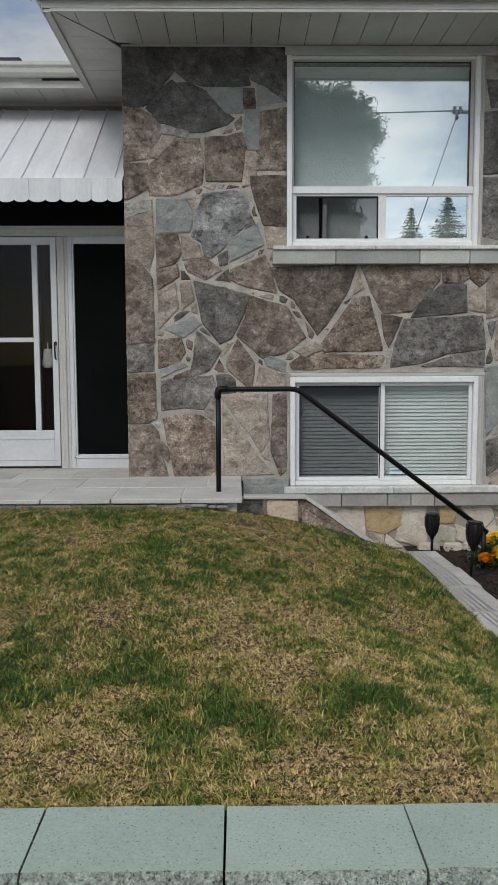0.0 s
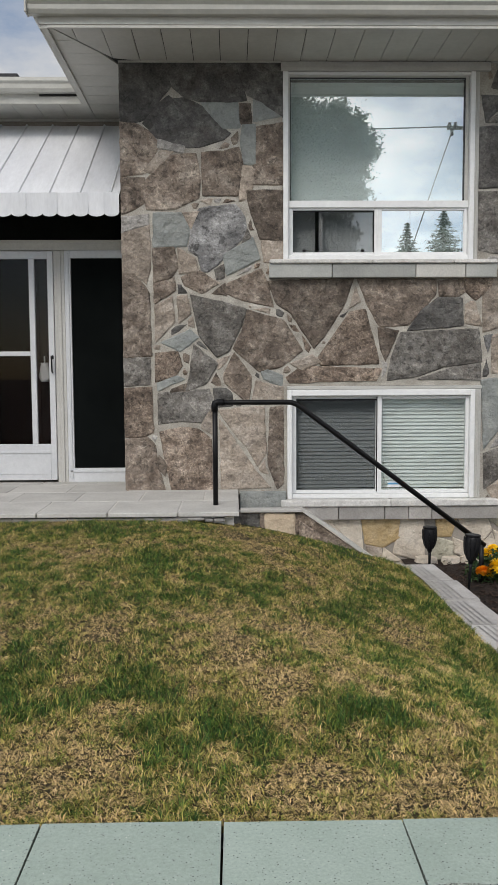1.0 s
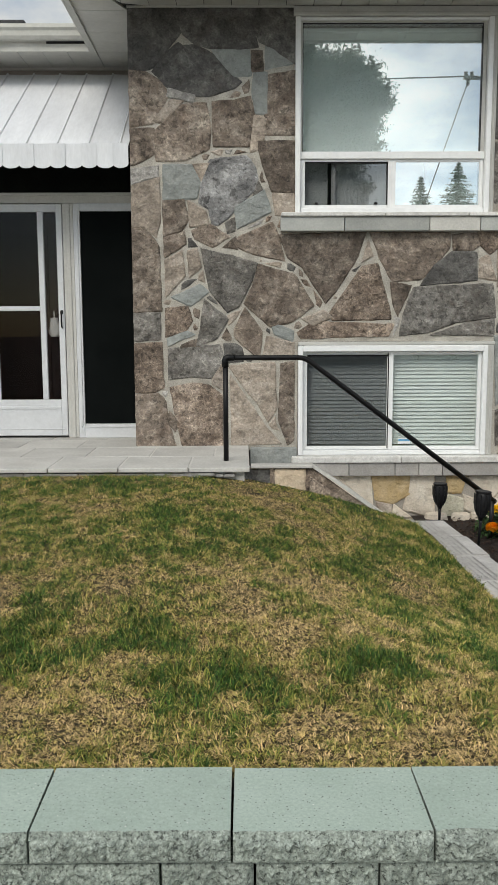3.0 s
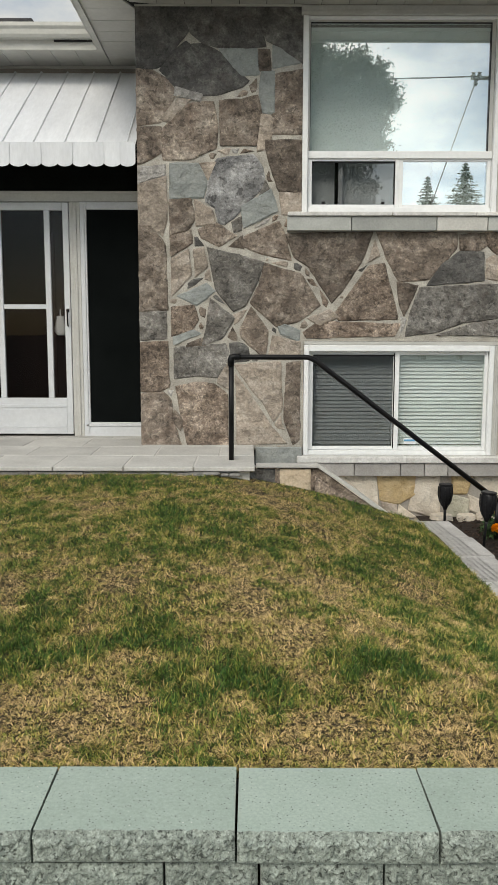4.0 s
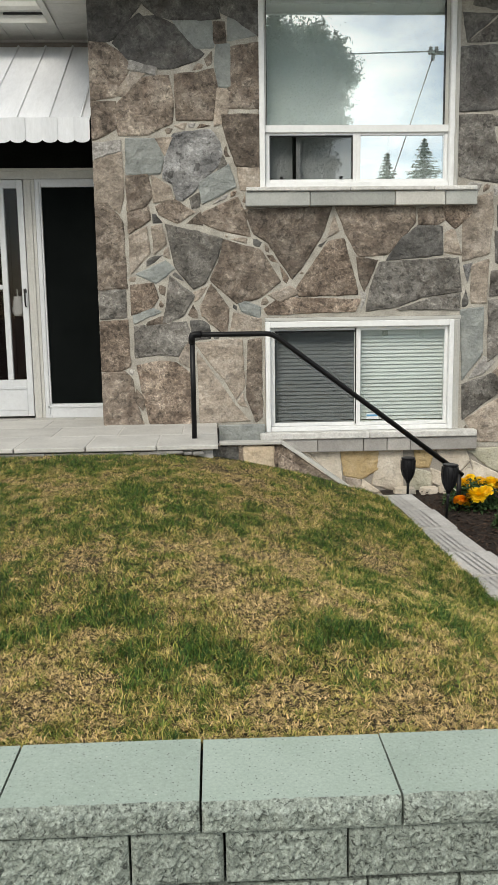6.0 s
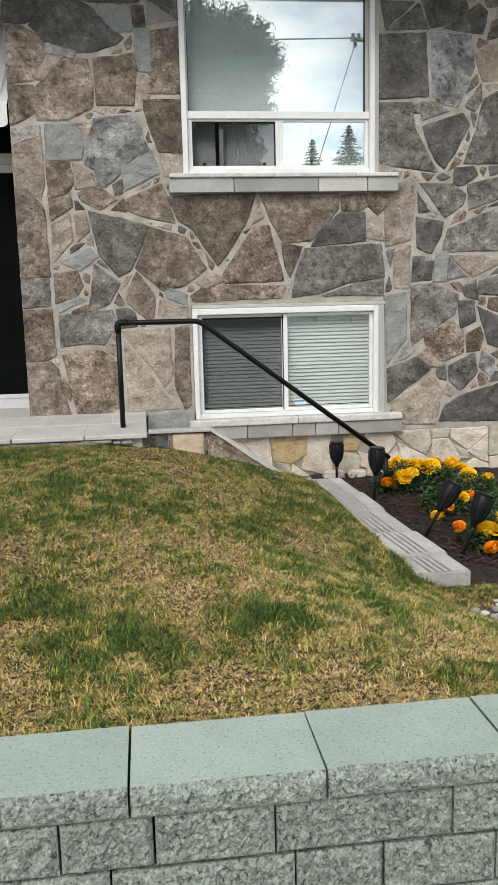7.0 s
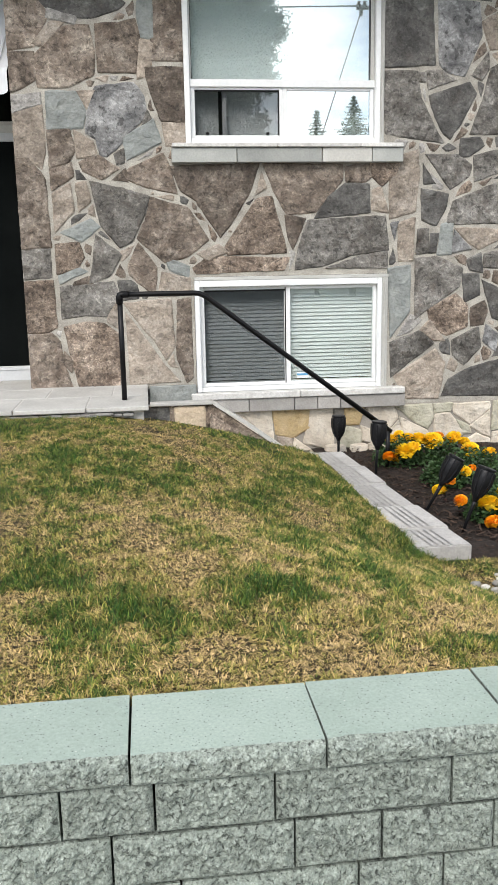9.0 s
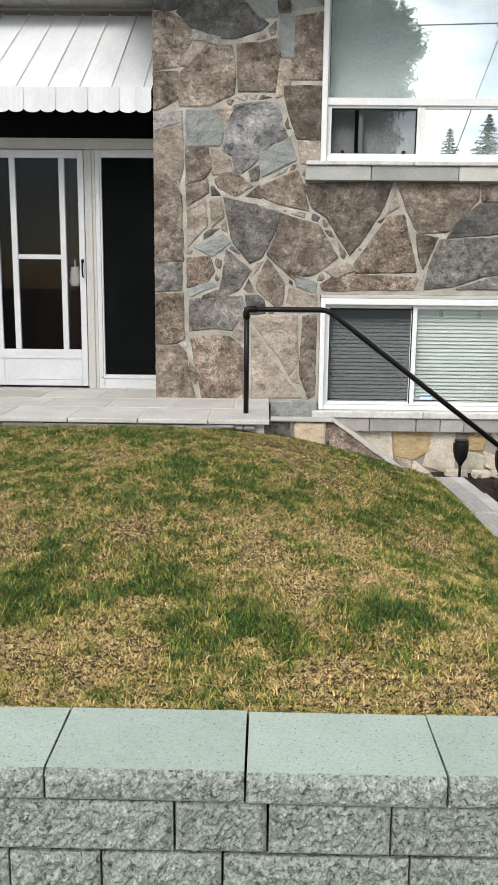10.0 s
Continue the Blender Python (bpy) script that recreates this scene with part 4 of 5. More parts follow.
part("end_cap", boxes(((-0.55, -0.788, 3.503), (-0.536, -0.685, 3.614)), bevel=0.003), M_SOFFIT, g)
part("side_fascia", boxes(((-0.47, -0.677, 3.43), (-0.457, 0.98, 3.6)), bevel=0.002), M_SOFFIT, g)
part("side_gutter", profile_y([(-0.472, 3.505), (-0.5, 3.505), (-0.525, 3.53), (-0.54, 3.57), (-0.545, 3.612), (-0.472, 3.612)], -0.68, 0.86), M_SOFFIT, g)
g = thing("roof_gutter", "off-white metal gutter with a painted dark strip under it, over the porch wing", "gutter", kind="structure", at=(-2, 0.9, 3.5))
part("gutter", profile_x([(0.965, 3.515), (0.905, 3.515), (0.885, 3.54), (0.88, 3.58), (0.86, 3.6), (0.86, 3.632), (0.872, 3.632), (0.965, 3.622)], -3.4, -0.5), M_SOFFIT, g)
part("fascia", boxes(((-3.4, 0.965, 3.43), (-0.472, 0.98, 3.6)), bevel=0.002), M_SOFFIT, g)
# solid near-black strip in place of the shade below the gutter
part("gap", boxes(((-0.85, 0.955, 3.495), (-0.5, 0.964, 3.513))), M_GAP, g, "near-black strip painted as the shaded gap under the gutter")
setting("roof", boxes(((-3.4, 0.98, 3.61), (-0.475, 3.5, 3.63)), ((-0.455, -0.675, 3.58), (4.6, 3.5, 3.598))), M_SHINGLE, "low dark shingled roof", "roof")
setting("roof_vent", boxes(((-3.2, 1.0, 3.632), (-1.05, 1.25, 3.715)), bevel=0.01), M_SHINGLE, "dark low roof box on the porch wing", "roof")

# ---- awning over the porch ----
awn = thing("door_awning", "white ribbed metal awning with a scalloped valance", "awning", at=(-1.4, 0.7, 2.4))
slope = Vector((0, -1.36, -0.91)).normalized()
up = Vector((0, -0.91, 1.36)).normalized()
top_pt = Vector((0, 1.45, 3.375))
run = 1.742
for i in range(-1, 11):
    x1 = min(-0.012, -0.097 - 0.25 * i)
    x0 = -0.097 - 0.25 * (i + 1)
    bm = bmesh.new()
    prof = [(x0, 0.0), (x0 + 0.006, 0.016), (x0 + 0.018, 0.016), (x0 + 0.024, 0.003), ((x0 + x1) / 2, 0.0), (x1 - 0.002, 0.0), (x1 - 0.002, -0.006), (x0, -0.006)]
    rings = []
    for k in (0.0, run):
        rings.append([bm.verts.new(top_pt + slope * k + up * h + Vector((x, 0, 0))) for x, h in prof])
    for k in range(8):
        bm.faces.new((rings[0][k], rings[0][(k + 1) % 8], rings[1][(k + 1) % 8], rings[1][k]))
    bm.faces.new(rings[0])
    bm.faces.new(rings[1][::-1])
    bmesh.ops.recalc_face_normals(bm, faces=bm.faces[:])
    part("panel", bm, M_AWNING, awn)
for i in range(23):
    x1 = -0.012 - 0.125 * i + (0.008 if i % 2 else 0)
    x0 = x1 - 0.125 - (0.012 if i % 2 else 0)
    x1 = min(x1, -0.012)
    pts = [(x1, 2.425), (x1, 2.27)] + [((x0 + x1) / 2 + (x1 - x0) / 2 * math.cos(a), 2.27 - 0.034 * math.sin(a)) for a in [math.pi * k / 10 for k in range(1, 10)]] + [(x0, 2.27), (x0, 2.425)]
    y = -0.012 if i % 2 == 0 else -0.006
    part("valance", profile_y(pts, y, y + 0.004), M_AWNING, awn)

# ---- porch front: storm door, side light, near-black board for the shade above ----
YD = 0.587
setting("trim_door", boxes(((-0.676, YD - 0.02, 0.0), (-0.582, YD + 0.06, 2.05)), ((-1.6, YD - 0.02, 0.0), (-1.484, YD + 0.06, 2.05)), ((-3.2, YD - 0.02, 2.052), (-0.003, YD + 0.06, 2.14)),
                           ((-0.64, YD - 0.03, 0.0), (-0.61, YD - 0.02, 2.05)), ((-3.2, YD - 0.032, 2.115), (-0.003, YD - 0.02, 2.14)), bevel=0.003), M_WORN_WHITE, "worn white door frame", "trim")
# dark board put in where the gap under the awning is only shaded
setting("wall_transom", boxes(((-3.2, YD, 2.142), (-0.002, YD + 0.04, 2.75)), ((-3.2, YD + 0.005, 0.0), (-1.605, YD + 0.05, 2.05))), M_SHADE_BOARD, "near-black board over and beside the door frame, in place of the shade under the awning", "wall")
door = thing("storm_door", "white storm door with tall narrow panes", "door", kind="structure", at=(-1.08, YD, 0.02))
L, R = -1.482, -0.68
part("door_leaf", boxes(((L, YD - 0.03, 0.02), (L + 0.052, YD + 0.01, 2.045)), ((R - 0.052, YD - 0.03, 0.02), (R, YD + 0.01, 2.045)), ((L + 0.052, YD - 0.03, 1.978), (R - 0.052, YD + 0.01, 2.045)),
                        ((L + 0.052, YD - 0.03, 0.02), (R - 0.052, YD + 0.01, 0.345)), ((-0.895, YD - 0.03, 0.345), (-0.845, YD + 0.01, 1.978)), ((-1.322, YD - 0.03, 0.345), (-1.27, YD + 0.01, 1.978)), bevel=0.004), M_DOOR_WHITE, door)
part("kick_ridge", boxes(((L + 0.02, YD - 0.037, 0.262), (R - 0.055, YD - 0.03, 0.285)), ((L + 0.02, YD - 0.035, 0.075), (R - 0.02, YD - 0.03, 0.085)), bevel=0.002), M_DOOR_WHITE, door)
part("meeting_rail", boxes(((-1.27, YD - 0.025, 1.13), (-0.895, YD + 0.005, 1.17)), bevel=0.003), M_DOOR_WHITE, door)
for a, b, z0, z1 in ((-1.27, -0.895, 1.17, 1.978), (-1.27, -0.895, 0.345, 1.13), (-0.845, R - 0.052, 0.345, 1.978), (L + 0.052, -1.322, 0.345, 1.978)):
    pane("pane", a, b, z0, z1, YD - 0.01, M_GLASS_CLEAR if a == -0.845 else M_GLASS_DOOR, door)
h = part("door_handle", tube([(-0.702, YD - 0.03, 1.13), (-0.702, YD - 0.062, 1.115), (-0.702, YD - 0.066, 1.05), (-0.702, YD - 0.058, 0.99), (-0.702, YD - 0.03, 0.98)], 0.007, 8), M_BLACK, door, "black pull handle", True)
part("handle_plate", boxes(((-0.718, YD - 0.034, 1.1), (-0.69, YD - 0.03, 1.13)), bevel=0.002), M_BLACK, h)
inner = thing("wooden_door", "red-brown wooden front door behind the storm door", "door", kind="structure", at=(-1.08, YD + 0.2, 0))
part("door_leaf", boxes(((-1.6, YD + 0.16, 0.0), (-0.6, YD + 0.2, 2.05)), ((-1.35, YD + 0.15, 0.3), (-0.85, YD + 0.16, 0.9)), ((-1.35, YD + 0.15, 1.1), (-0.85, YD + 0.16, 1.8)), bevel=0.003), M_WOOD, inner)
# small pale rounded form behind the narrow pane
bag = thing("cloth_bag", "small pale shape hanging behind the door's narrow pane", "bag", at=(-0.785, YD + 0.03, 0.9))
bm = bmesh.new()
for k in range(9):
    u = k / 8
    half = 0.028 + 0.03 * math.sin(math.pi * min(1, u * 1.13)) * (1 - 0.4 * u)
    bm_ring = [bm.verts.new((-0.785 + half * math.cos(a) + 0.008 * math.sin(3 * a + k), YD + 0.03 + 0.018 * math.sin(a), 0.9 + 0.17 * u)) for a in [math.tau * q / 12 for q in range(12)]]
    if k:
        for q in range(12):
            bm.faces.new((last[q], last[(q + 1) % 12], bm_ring[(q + 1) % 12], bm_ring[q]))
    else:
        bm.faces.new(bm_ring[::-1])
    last = bm_ring
bm.faces.new(last)
part("sack", bm, M_WHITE, bag, smooth=True)
part("cord", tube([(-0.785, YD + 0.03, 1.06), (-0.7855, YD + 0.03, 1.11), (-0.785, YD + 0.03, 1.13)], 0.006, 6), M_WHITE, bag)
light = thing("side_light", "tall fixed side light with a near-black screen beside the door", "window", kind="structure", at=(-0.3, YD, 0))
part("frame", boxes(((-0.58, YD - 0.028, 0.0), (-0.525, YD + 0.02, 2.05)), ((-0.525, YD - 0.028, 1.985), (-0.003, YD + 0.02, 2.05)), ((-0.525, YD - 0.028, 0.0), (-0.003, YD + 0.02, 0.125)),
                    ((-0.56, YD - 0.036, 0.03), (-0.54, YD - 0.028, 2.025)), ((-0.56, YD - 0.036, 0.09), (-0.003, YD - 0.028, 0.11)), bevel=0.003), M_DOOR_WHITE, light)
part("screen", boxes(((-0.524, YD - 0.006, 0.126), (-0.003, YD + 0.004, 1.984))), M_SCREEN, light, "near-black mesh screen")

# ---- porch floor of pale slabs, steps and their rubble side wall ----
porch = setting("floor_porch", boxes(((-3.2, -1.1, -0.3), (0.9, 1.44, -0.004)), ((0.9, -0.95, -0.3), (1.25, 0.0, -0.17))), M_GROUT, "porch floor of pale stone slabs", "floor")
for i in range(-7, 3):
    for j, (y0, y1) in enumerate(((-1.16, -0.6), (-0.6, -0.1), (-0.1, 0.4), (0.4, 0.9))):
        a = 0.02 + 0.49 * i + (0.16 if j % 2 else 0)
        b = min(a + 0.49, 0.94)
        if b - a > 0.05:
            part("slab", boxes(((a + 0.005, y0 + 0.005, -0.03), (b - 0.005, y1 - 0.005, 0.0)), bevel=0.004), M_PORCH, porch)
rng = random.Random(9)
edge = thing("porch_edge", "crumbling dark slate edge under the porch slabs", "edging", kind="structure", at=(-1, -1.1, -0.06))
x = -3.1
while x < 0.55:
    w = 0.25 + 0.25 * rng.random()
    part("slate", boxes(((x, -1.135 - 0.02 * rng.random(), -0.1), (min(x + w, 0.6), -1.08, -0.034 - 0.01 * rng.random())), bevel=0.004), M_CONCRETE, edge)
    x += w + 0.006
for i in range(9):
    x = 0.28 + 0.06 * i
    z = -0.052 - 0.025 * rng.random()
    part("chip", boxes(((x, -1.17 - 0.015 * rng.random(), z), (x + 0.05 + 0.06 * rng.random(), -1.1, z + 0.02)), bevel=0.006), M_CONCRETE, edge)

steps = thing("porch_steps", "concrete steps leading down beside the house wall", "steps", kind="structure", at=(1.5, -0.5, -0.6))
for i in range(3):
    part("step", boxes(((1.25 + 0.28 * i, -0.93, -0.9), (1.25 + 0.28 * (i + 1), -0.012, -0.17 * (i + 1) - 0.15)), bevel=0.006), M_PORCH, steps)
part("landing", boxes(((2.09, -0.93, -0.9), (2.4, -0.012, -0.63)), bevel=0.006), M_PORCH, steps)
side = thing("step_wall", "low rubble side wall of the steps with a sloping pale coping", "wall", kind="structure", at=(1.2, -1.0, -0.4))
part("core", profile_y([(0.62, -0.9), (2.0, -0.9), (2.0, -0.47), (1.9, -0.4), (1.385, -0.03), (0.62, -0.03)], -1.0, -0.955), STONE_MATS["r"], side)
part("coping", profile_y([(1.365, -0.008), (1.38, 0.01), (1.62, -0.152), (1.87, -0.335), (2.0, -0.425), (1.99, -0.45), (1.86, -0.36), (1.61, -0.176)], -1.02, -0.975), M_PORCH, side)
part("coping", boxes(((0.946, -1.03, -0.026), (1.385, -0.94, -0.002)), bevel=0.004), M_PORCH, side)
for i, (a, b, z0, k) in enumerate(((0.66, 0.78, -0.2, "t"), (0.8, 1.09, -0.2, "k"), (1.11, 1.345, -0.24, "s"), (1.36, 1.55, -0.3, "r"), (1.57, 1.75, -0.4, "r"))):
    top = -0.03 if b < 1.4 else -0.08 - 0.7 * (a - 1.37)
    top_b = -0.03 if b < 1.4 else -0.08 - 0.7 * (b - 1.37)
    stone(shrink([(a, z0), (b, z0), (b, top_b), (a, top)], 0.006), side, STONE_MATS[k], -1.006, 0.02, 0.008, 80 + i)


# ---- black pipe handrail ----
rail = thing("handrail", "black painted pipe handrail running down beside the steps", "handrail", at=(0.766, -0.82, 0))
RT = 0.752
bend = [(1.29, RT), (1.325, RT - 0.003), (1.352, RT - 0.013), (1.38, RT - 0.029)]
part("rail", tube([(0.766, -0.82, RT), (1.0, -0.82, RT)] + [(x, -0.82, z) for x, z in bend] + [(2.76, -0.82, -0.321)], 0.019, 14), M_BLACK, rail, smooth=True)
part("post", tube([(0.766, -0.82, -0.02), (0.766, -0.82, RT - 0.02)], 0.019, 14), M_BLACK, rail, smooth=True)
part("elbow", tube([(0.764, -0.82, RT - 0.065), (0.764, -0.82, RT - 0.02), (0.768, -0.82, RT - 0.004), (0.782, -0.82, RT + 0.001), (0.83, -0.82, RT)], 0.025, 14), M_BLACK, rail, "threaded pipe elbow", True)
part("post", tube([(2.735, -0.82, -0.62), (2.735, -0.82, -0.31)], 0.0175, 14), M_BLACK, rail, smooth=True)


# ---- ground ----
def smooth(t):
    t = np.clip(t, 0, 1)
    return t * t * (3 - 2 * t)


def lawn_z(x, y):
    """Level by the porch and the retaining wall, falling away towards the flower bed."""
    x, y = np.asarray(x, float), np.asarray(y, float)
    s = np.clip((x - 0.9 * smooth((-3.0 - y) / 2.0) - 0.45) / 1.85, 0, 1.06)
    z = -0.062 - (0.44 + 0.065 * smooth((-1.2 - y) / 1.4)) * s ** 1.75 + 0.008 * np.sin(2.1 * x + 1.3 * y) * np.sin(1.7 * y)
    rim = 2.0 + 0.13 * np.clip(-0.95 - y, 0, 3)
    return z + 0.035 * np.exp(-((x - rim) / 0.13) ** 2) * smooth((-1.05 - y) / 0.3) * smooth((y + 2.95) / 0.3)


setting("ground", boxes(((-400, -400, -0.95), (400, 400, -0.68))), M_ASPHALT, "grey paved ground", "ground")
setting("pavement", boxes(((-30, -8.6, -0.679), (30, -5.2, -0.66))), M_PORCH, "pale concrete pavement in front of the wall", "pavement")
nx, ny = 120, 70
gx, gy = np.meshgrid(np.linspace(-3.2, 4.4, nx), np.linspace(-5.07, -1.0, ny))
gz = lawn_z(gx, gy)
gz = np.where((gx > 2.45) & (gy > -2.8), -0.7, gz)
me = bpy.data.meshes.new("ground_lawn")
faces = [(j * nx + i, j * nx + i + 1, (j + 1) * nx + i + 1, (j + 1) * nx + i) for j in range(ny - 1) for i in range(nx - 1)]
me.from_pydata(np.stack([gx, gy, gz], -1).reshape(-1, 3).tolist(), [], faces)
tagged(mesh_part("ground_lawn", me, M_SOIL, smooth=True), "dry thatch and soil under the lawn", "lawn", kind="structure")


def value_noise(x, y, cell, seed):
    g = np.random.RandomState(seed).rand(64, 64)
    u, v = x / cell + 20, y / cell + 20
    i, j = np.floor(u).astype(int), np.floor(v).astype(int)
    fu, fv = smooth(u - i), smooth(v - j)
    i, j = i % 63, j % 63
    return (g[i, j] * (1 - fu) + g[i + 1, j] * fu) * (1 - fv) + (g[i, j + 1] * (1 - fu) + g[i + 1, j + 1] * fu) * fv


TUFTS = ((0.82, -4.5, 0.1), (0.46, -3.99, 0.14), (1.6, -3.5, 0.17), (1.65, -4.15, 0.16), (1.36, -4.42, 0.1), (0.2, -4.1, 0.13), (0.41, -2.3, 0.22), (0.98, -2.8, 0.18),
         (-0.33, -2.3, 0.22), (1.5, -2.8, 0.2), (0.12, -4.4, 0.12), (0.58, -3.1, 0.2), (1.95, -3.2, 0.15), (2.15, -3.0, 0.16), (1.85, -1.95, 0.14), (-0.1, -3.0, 0.2))
DRY = ((0.3, -4.05, 0.16), (0.93, -3.95, 0.2), (1.35, -4.05, 0.2), (1.28, -3.35, 0.24), (0.84, -3.45, 0.2), (1.06, -4.2, 0.14), (-0.06, -2.1, 0.3), (0.86, -1.55, 0.3),
       (1.15, -1.75, 0.3), (0.38, -3.55, 0.18), (1.75, -2.95, 0.2), (-0.5, -3.4, 0.3))


def blades(n, seed, box, length, width, flat=0.0):
    """Blades of grass as one mesh: position, dryness, lean and length vary by patch."""
    r = np.random.RandomState(seed)
    x = r.uniform(box[0], box[1], n)
    y = box[2] + (box[3] - box[2]) * r.rand(n) ** 1.15
    # gather the blades into small tufts
    cell = 0.034
    i, j = np.floor(x / cell).astype(int), np.floor(y / cell).astype(int)
    h1, h2, h3 = (np.abs(np.sin(i * a + j * b + c) * 43758.5453) % 1.0 for a, b, c in ((12.9898, 78.233, 0.1), (39.3468, 11.135, 0.7), (73.156, 52.235, 1.9)))
    tx0, ty0 = (i + 0.15 + 0.7 * h1) * cell, (j + 0.15 + 0.7 * h2) * cell
    pull = 0.5 * r.rand(n)
    ox, oy = x - tx0, y - ty0
    x, y = x - ox * pull, y - oy * pull
    keep = ~((x > 2.05 + 0.13 * np.clip(-0.95 - y, 0, 3)) & (y > -2.86)) & ~((x > 1.0) & (y > -1.04))
    x, y, ox, oy, h3 = x[keep], y[keep], ox[keep], oy[keep], h3[keep]
    n = len(x)
    z = lawn_z(x, y) - 0.004
    dry = 0.4 - 0.05 * smooth((y + 2.9) / 0.8) + 0.12 * (value_noise(x, y * 0.6, 0.22, 1) - 0.5) + 0.85 * (value_noise(x, y * 0.6, 0.085, 2) - 0.5) + 0.6 * (value_noise(x, y * 0.7, 0.04, 7) - 0.5) + 0.5 * (h3 - 0.5) + 0.2 * smooth((-4.35 - y) / 0.5)
    for tx, ty, tr in TUFTS:
        dry -= (0.5 if ty < -3.3 else 0.34) * np.exp(-((x - tx) ** 2 + ((y - ty) / 1.25) ** 2) / tr ** 2 * 1.2)
    for tx, ty, tr in DRY:
        dry += 0.46 * np.exp(-((x - tx) ** 2 + ((y - ty) / 1.25) ** 2) / tr ** 2 * 1.2)
    dry = np.clip(dry, 0, 1)
    d = np.clip(dry + 0.25 * r.randn(n), 0, 1)
    ln = length * (0.5 + 0.85 * r.rand(n)) * (1.3 - 0.5 * dry) * (0.65 + 0.7 * h3)
    lean = np.radians((12 + 50 * r.rand(n) + 32 * dry) * (1 - flat) + flat * r.uniform(66, 84, n))
    d = np.clip(d + 0.22 * flat, 0, 1)
    ang = np.arctan2(oy, ox) + r.uniform(-1.5, 1.5, n)
    turn = ang + r.uniform(0.9, 2.2, n)
    w = width * (0.7 + 0.6 * r.rand(n))
    wx, wy = np.cos(turn) * w / 2, np.sin(turn) * w / 2
    p = np.empty((n, 5, 3))
    curl = r.uniform(-1.3, 1.3, n)
    for k, (s, lo) in enumerate(((0, 1), (0, -1), (0.55, 0.85), (0.55, -0.85), (1, 0))):
        out = ln * s * np.sin(lean * (0.35 + 0.75 * s))
        hgt = ln * s * np.cos(lean * (0.35 + 0.75 * s))
        a2 = ang + curl * s
        p[:, k, 0] = x + np.cos(a2) * out + wx * lo
        p[:, k, 1] = y + np.sin(a2) * out + wy * lo
        p[:, k, 2] = z + np.maximum(hgt, 0.002 * s)
    p[:, :, 1] = np.maximum(p[:, :, 1], -5.085)
    base = (np.arange(n) * 5)[:, None]
    tri = (base[:, :, None] + np.array([[0, 1, 2], [1, 3, 2], [2, 3, 4]])[None]).reshape(-1)
    me = bpy.data.meshes.new("lawn_grass")
    me.vertices.add(n * 5)
    me.vertices.foreach_set("co", p.reshape(-1))
    me.loops.add(len(tri))
    me.loops.foreach_set("vertex_index", tri)
    me.polygons.add(len(tri) // 3)
    me.polygons.foreach_set("loop_start", np.arange(0, len(tri), 3))
    me.polygons.foreach_set("loop_total", np.full(len(tri) // 3, 3))
    at = me.attributes.new("dry", "FLOAT", "POINT")
    at.data.foreach_set("value", np.repeat(d, 5))
    me.update(calc_edges=True)
    return me


tagged(mesh_part("lawn_grass", blades(450000, 3, (-1.4, 3.4, -5.06, -1.03), 0.022, 0.0027), M_GRASS), "patchy mown lawn, half green and half straw-dry", "grass", kind="stuff")
tagged(mesh_part("taller_grass", blades(16000, 8, (-1.4, 3.4, -5.06, -1.03), 0.029, 0.0026), M_GRASS), "longer straggling blades standing over the mown lawn", "grass", kind="stuff")
tagged(mesh_part("side_grass", blades(40000, 21, (-3.18, -1.4, -5.06, -1.03), 0.024, 0.005), M_GRASS), "same patchy lawn running on past the porch", "grass", kind="stuff")
tagged(mesh_part("end_grass", blades(20000, 22, (3.4, 4.38, -5.06, -2.8), 0.024, 0.005), M_GRASS), "same patchy lawn running on past the bed", "grass", kind="stuff")
tagged(mesh_part("dry_grass", blades(115000, 31, (-1.4, 3.4, -5.06, -4.0), 0.025, 0.0025), M_GRASS), "denser yellowed grass along the top of the retaining wall", "grass", kind="stuff")
tagged(mesh_part("straw_thatch", blades(130000, 51, (-1.2, 3.2, -5.06, -1.6), 0.034, 0.0026, 1.0), M_GRASS), "tangled straw lying flat between the tufts", "grass", kind="stuff")
tagged(mesh_part("edge_grass", blades(22000, 41, (1.9, 2.45, -3.0, -1.0), 0.036, 0.0028), M_GRASS), "longer grass leaning over the edging slabs", "grass", kind="stuff")

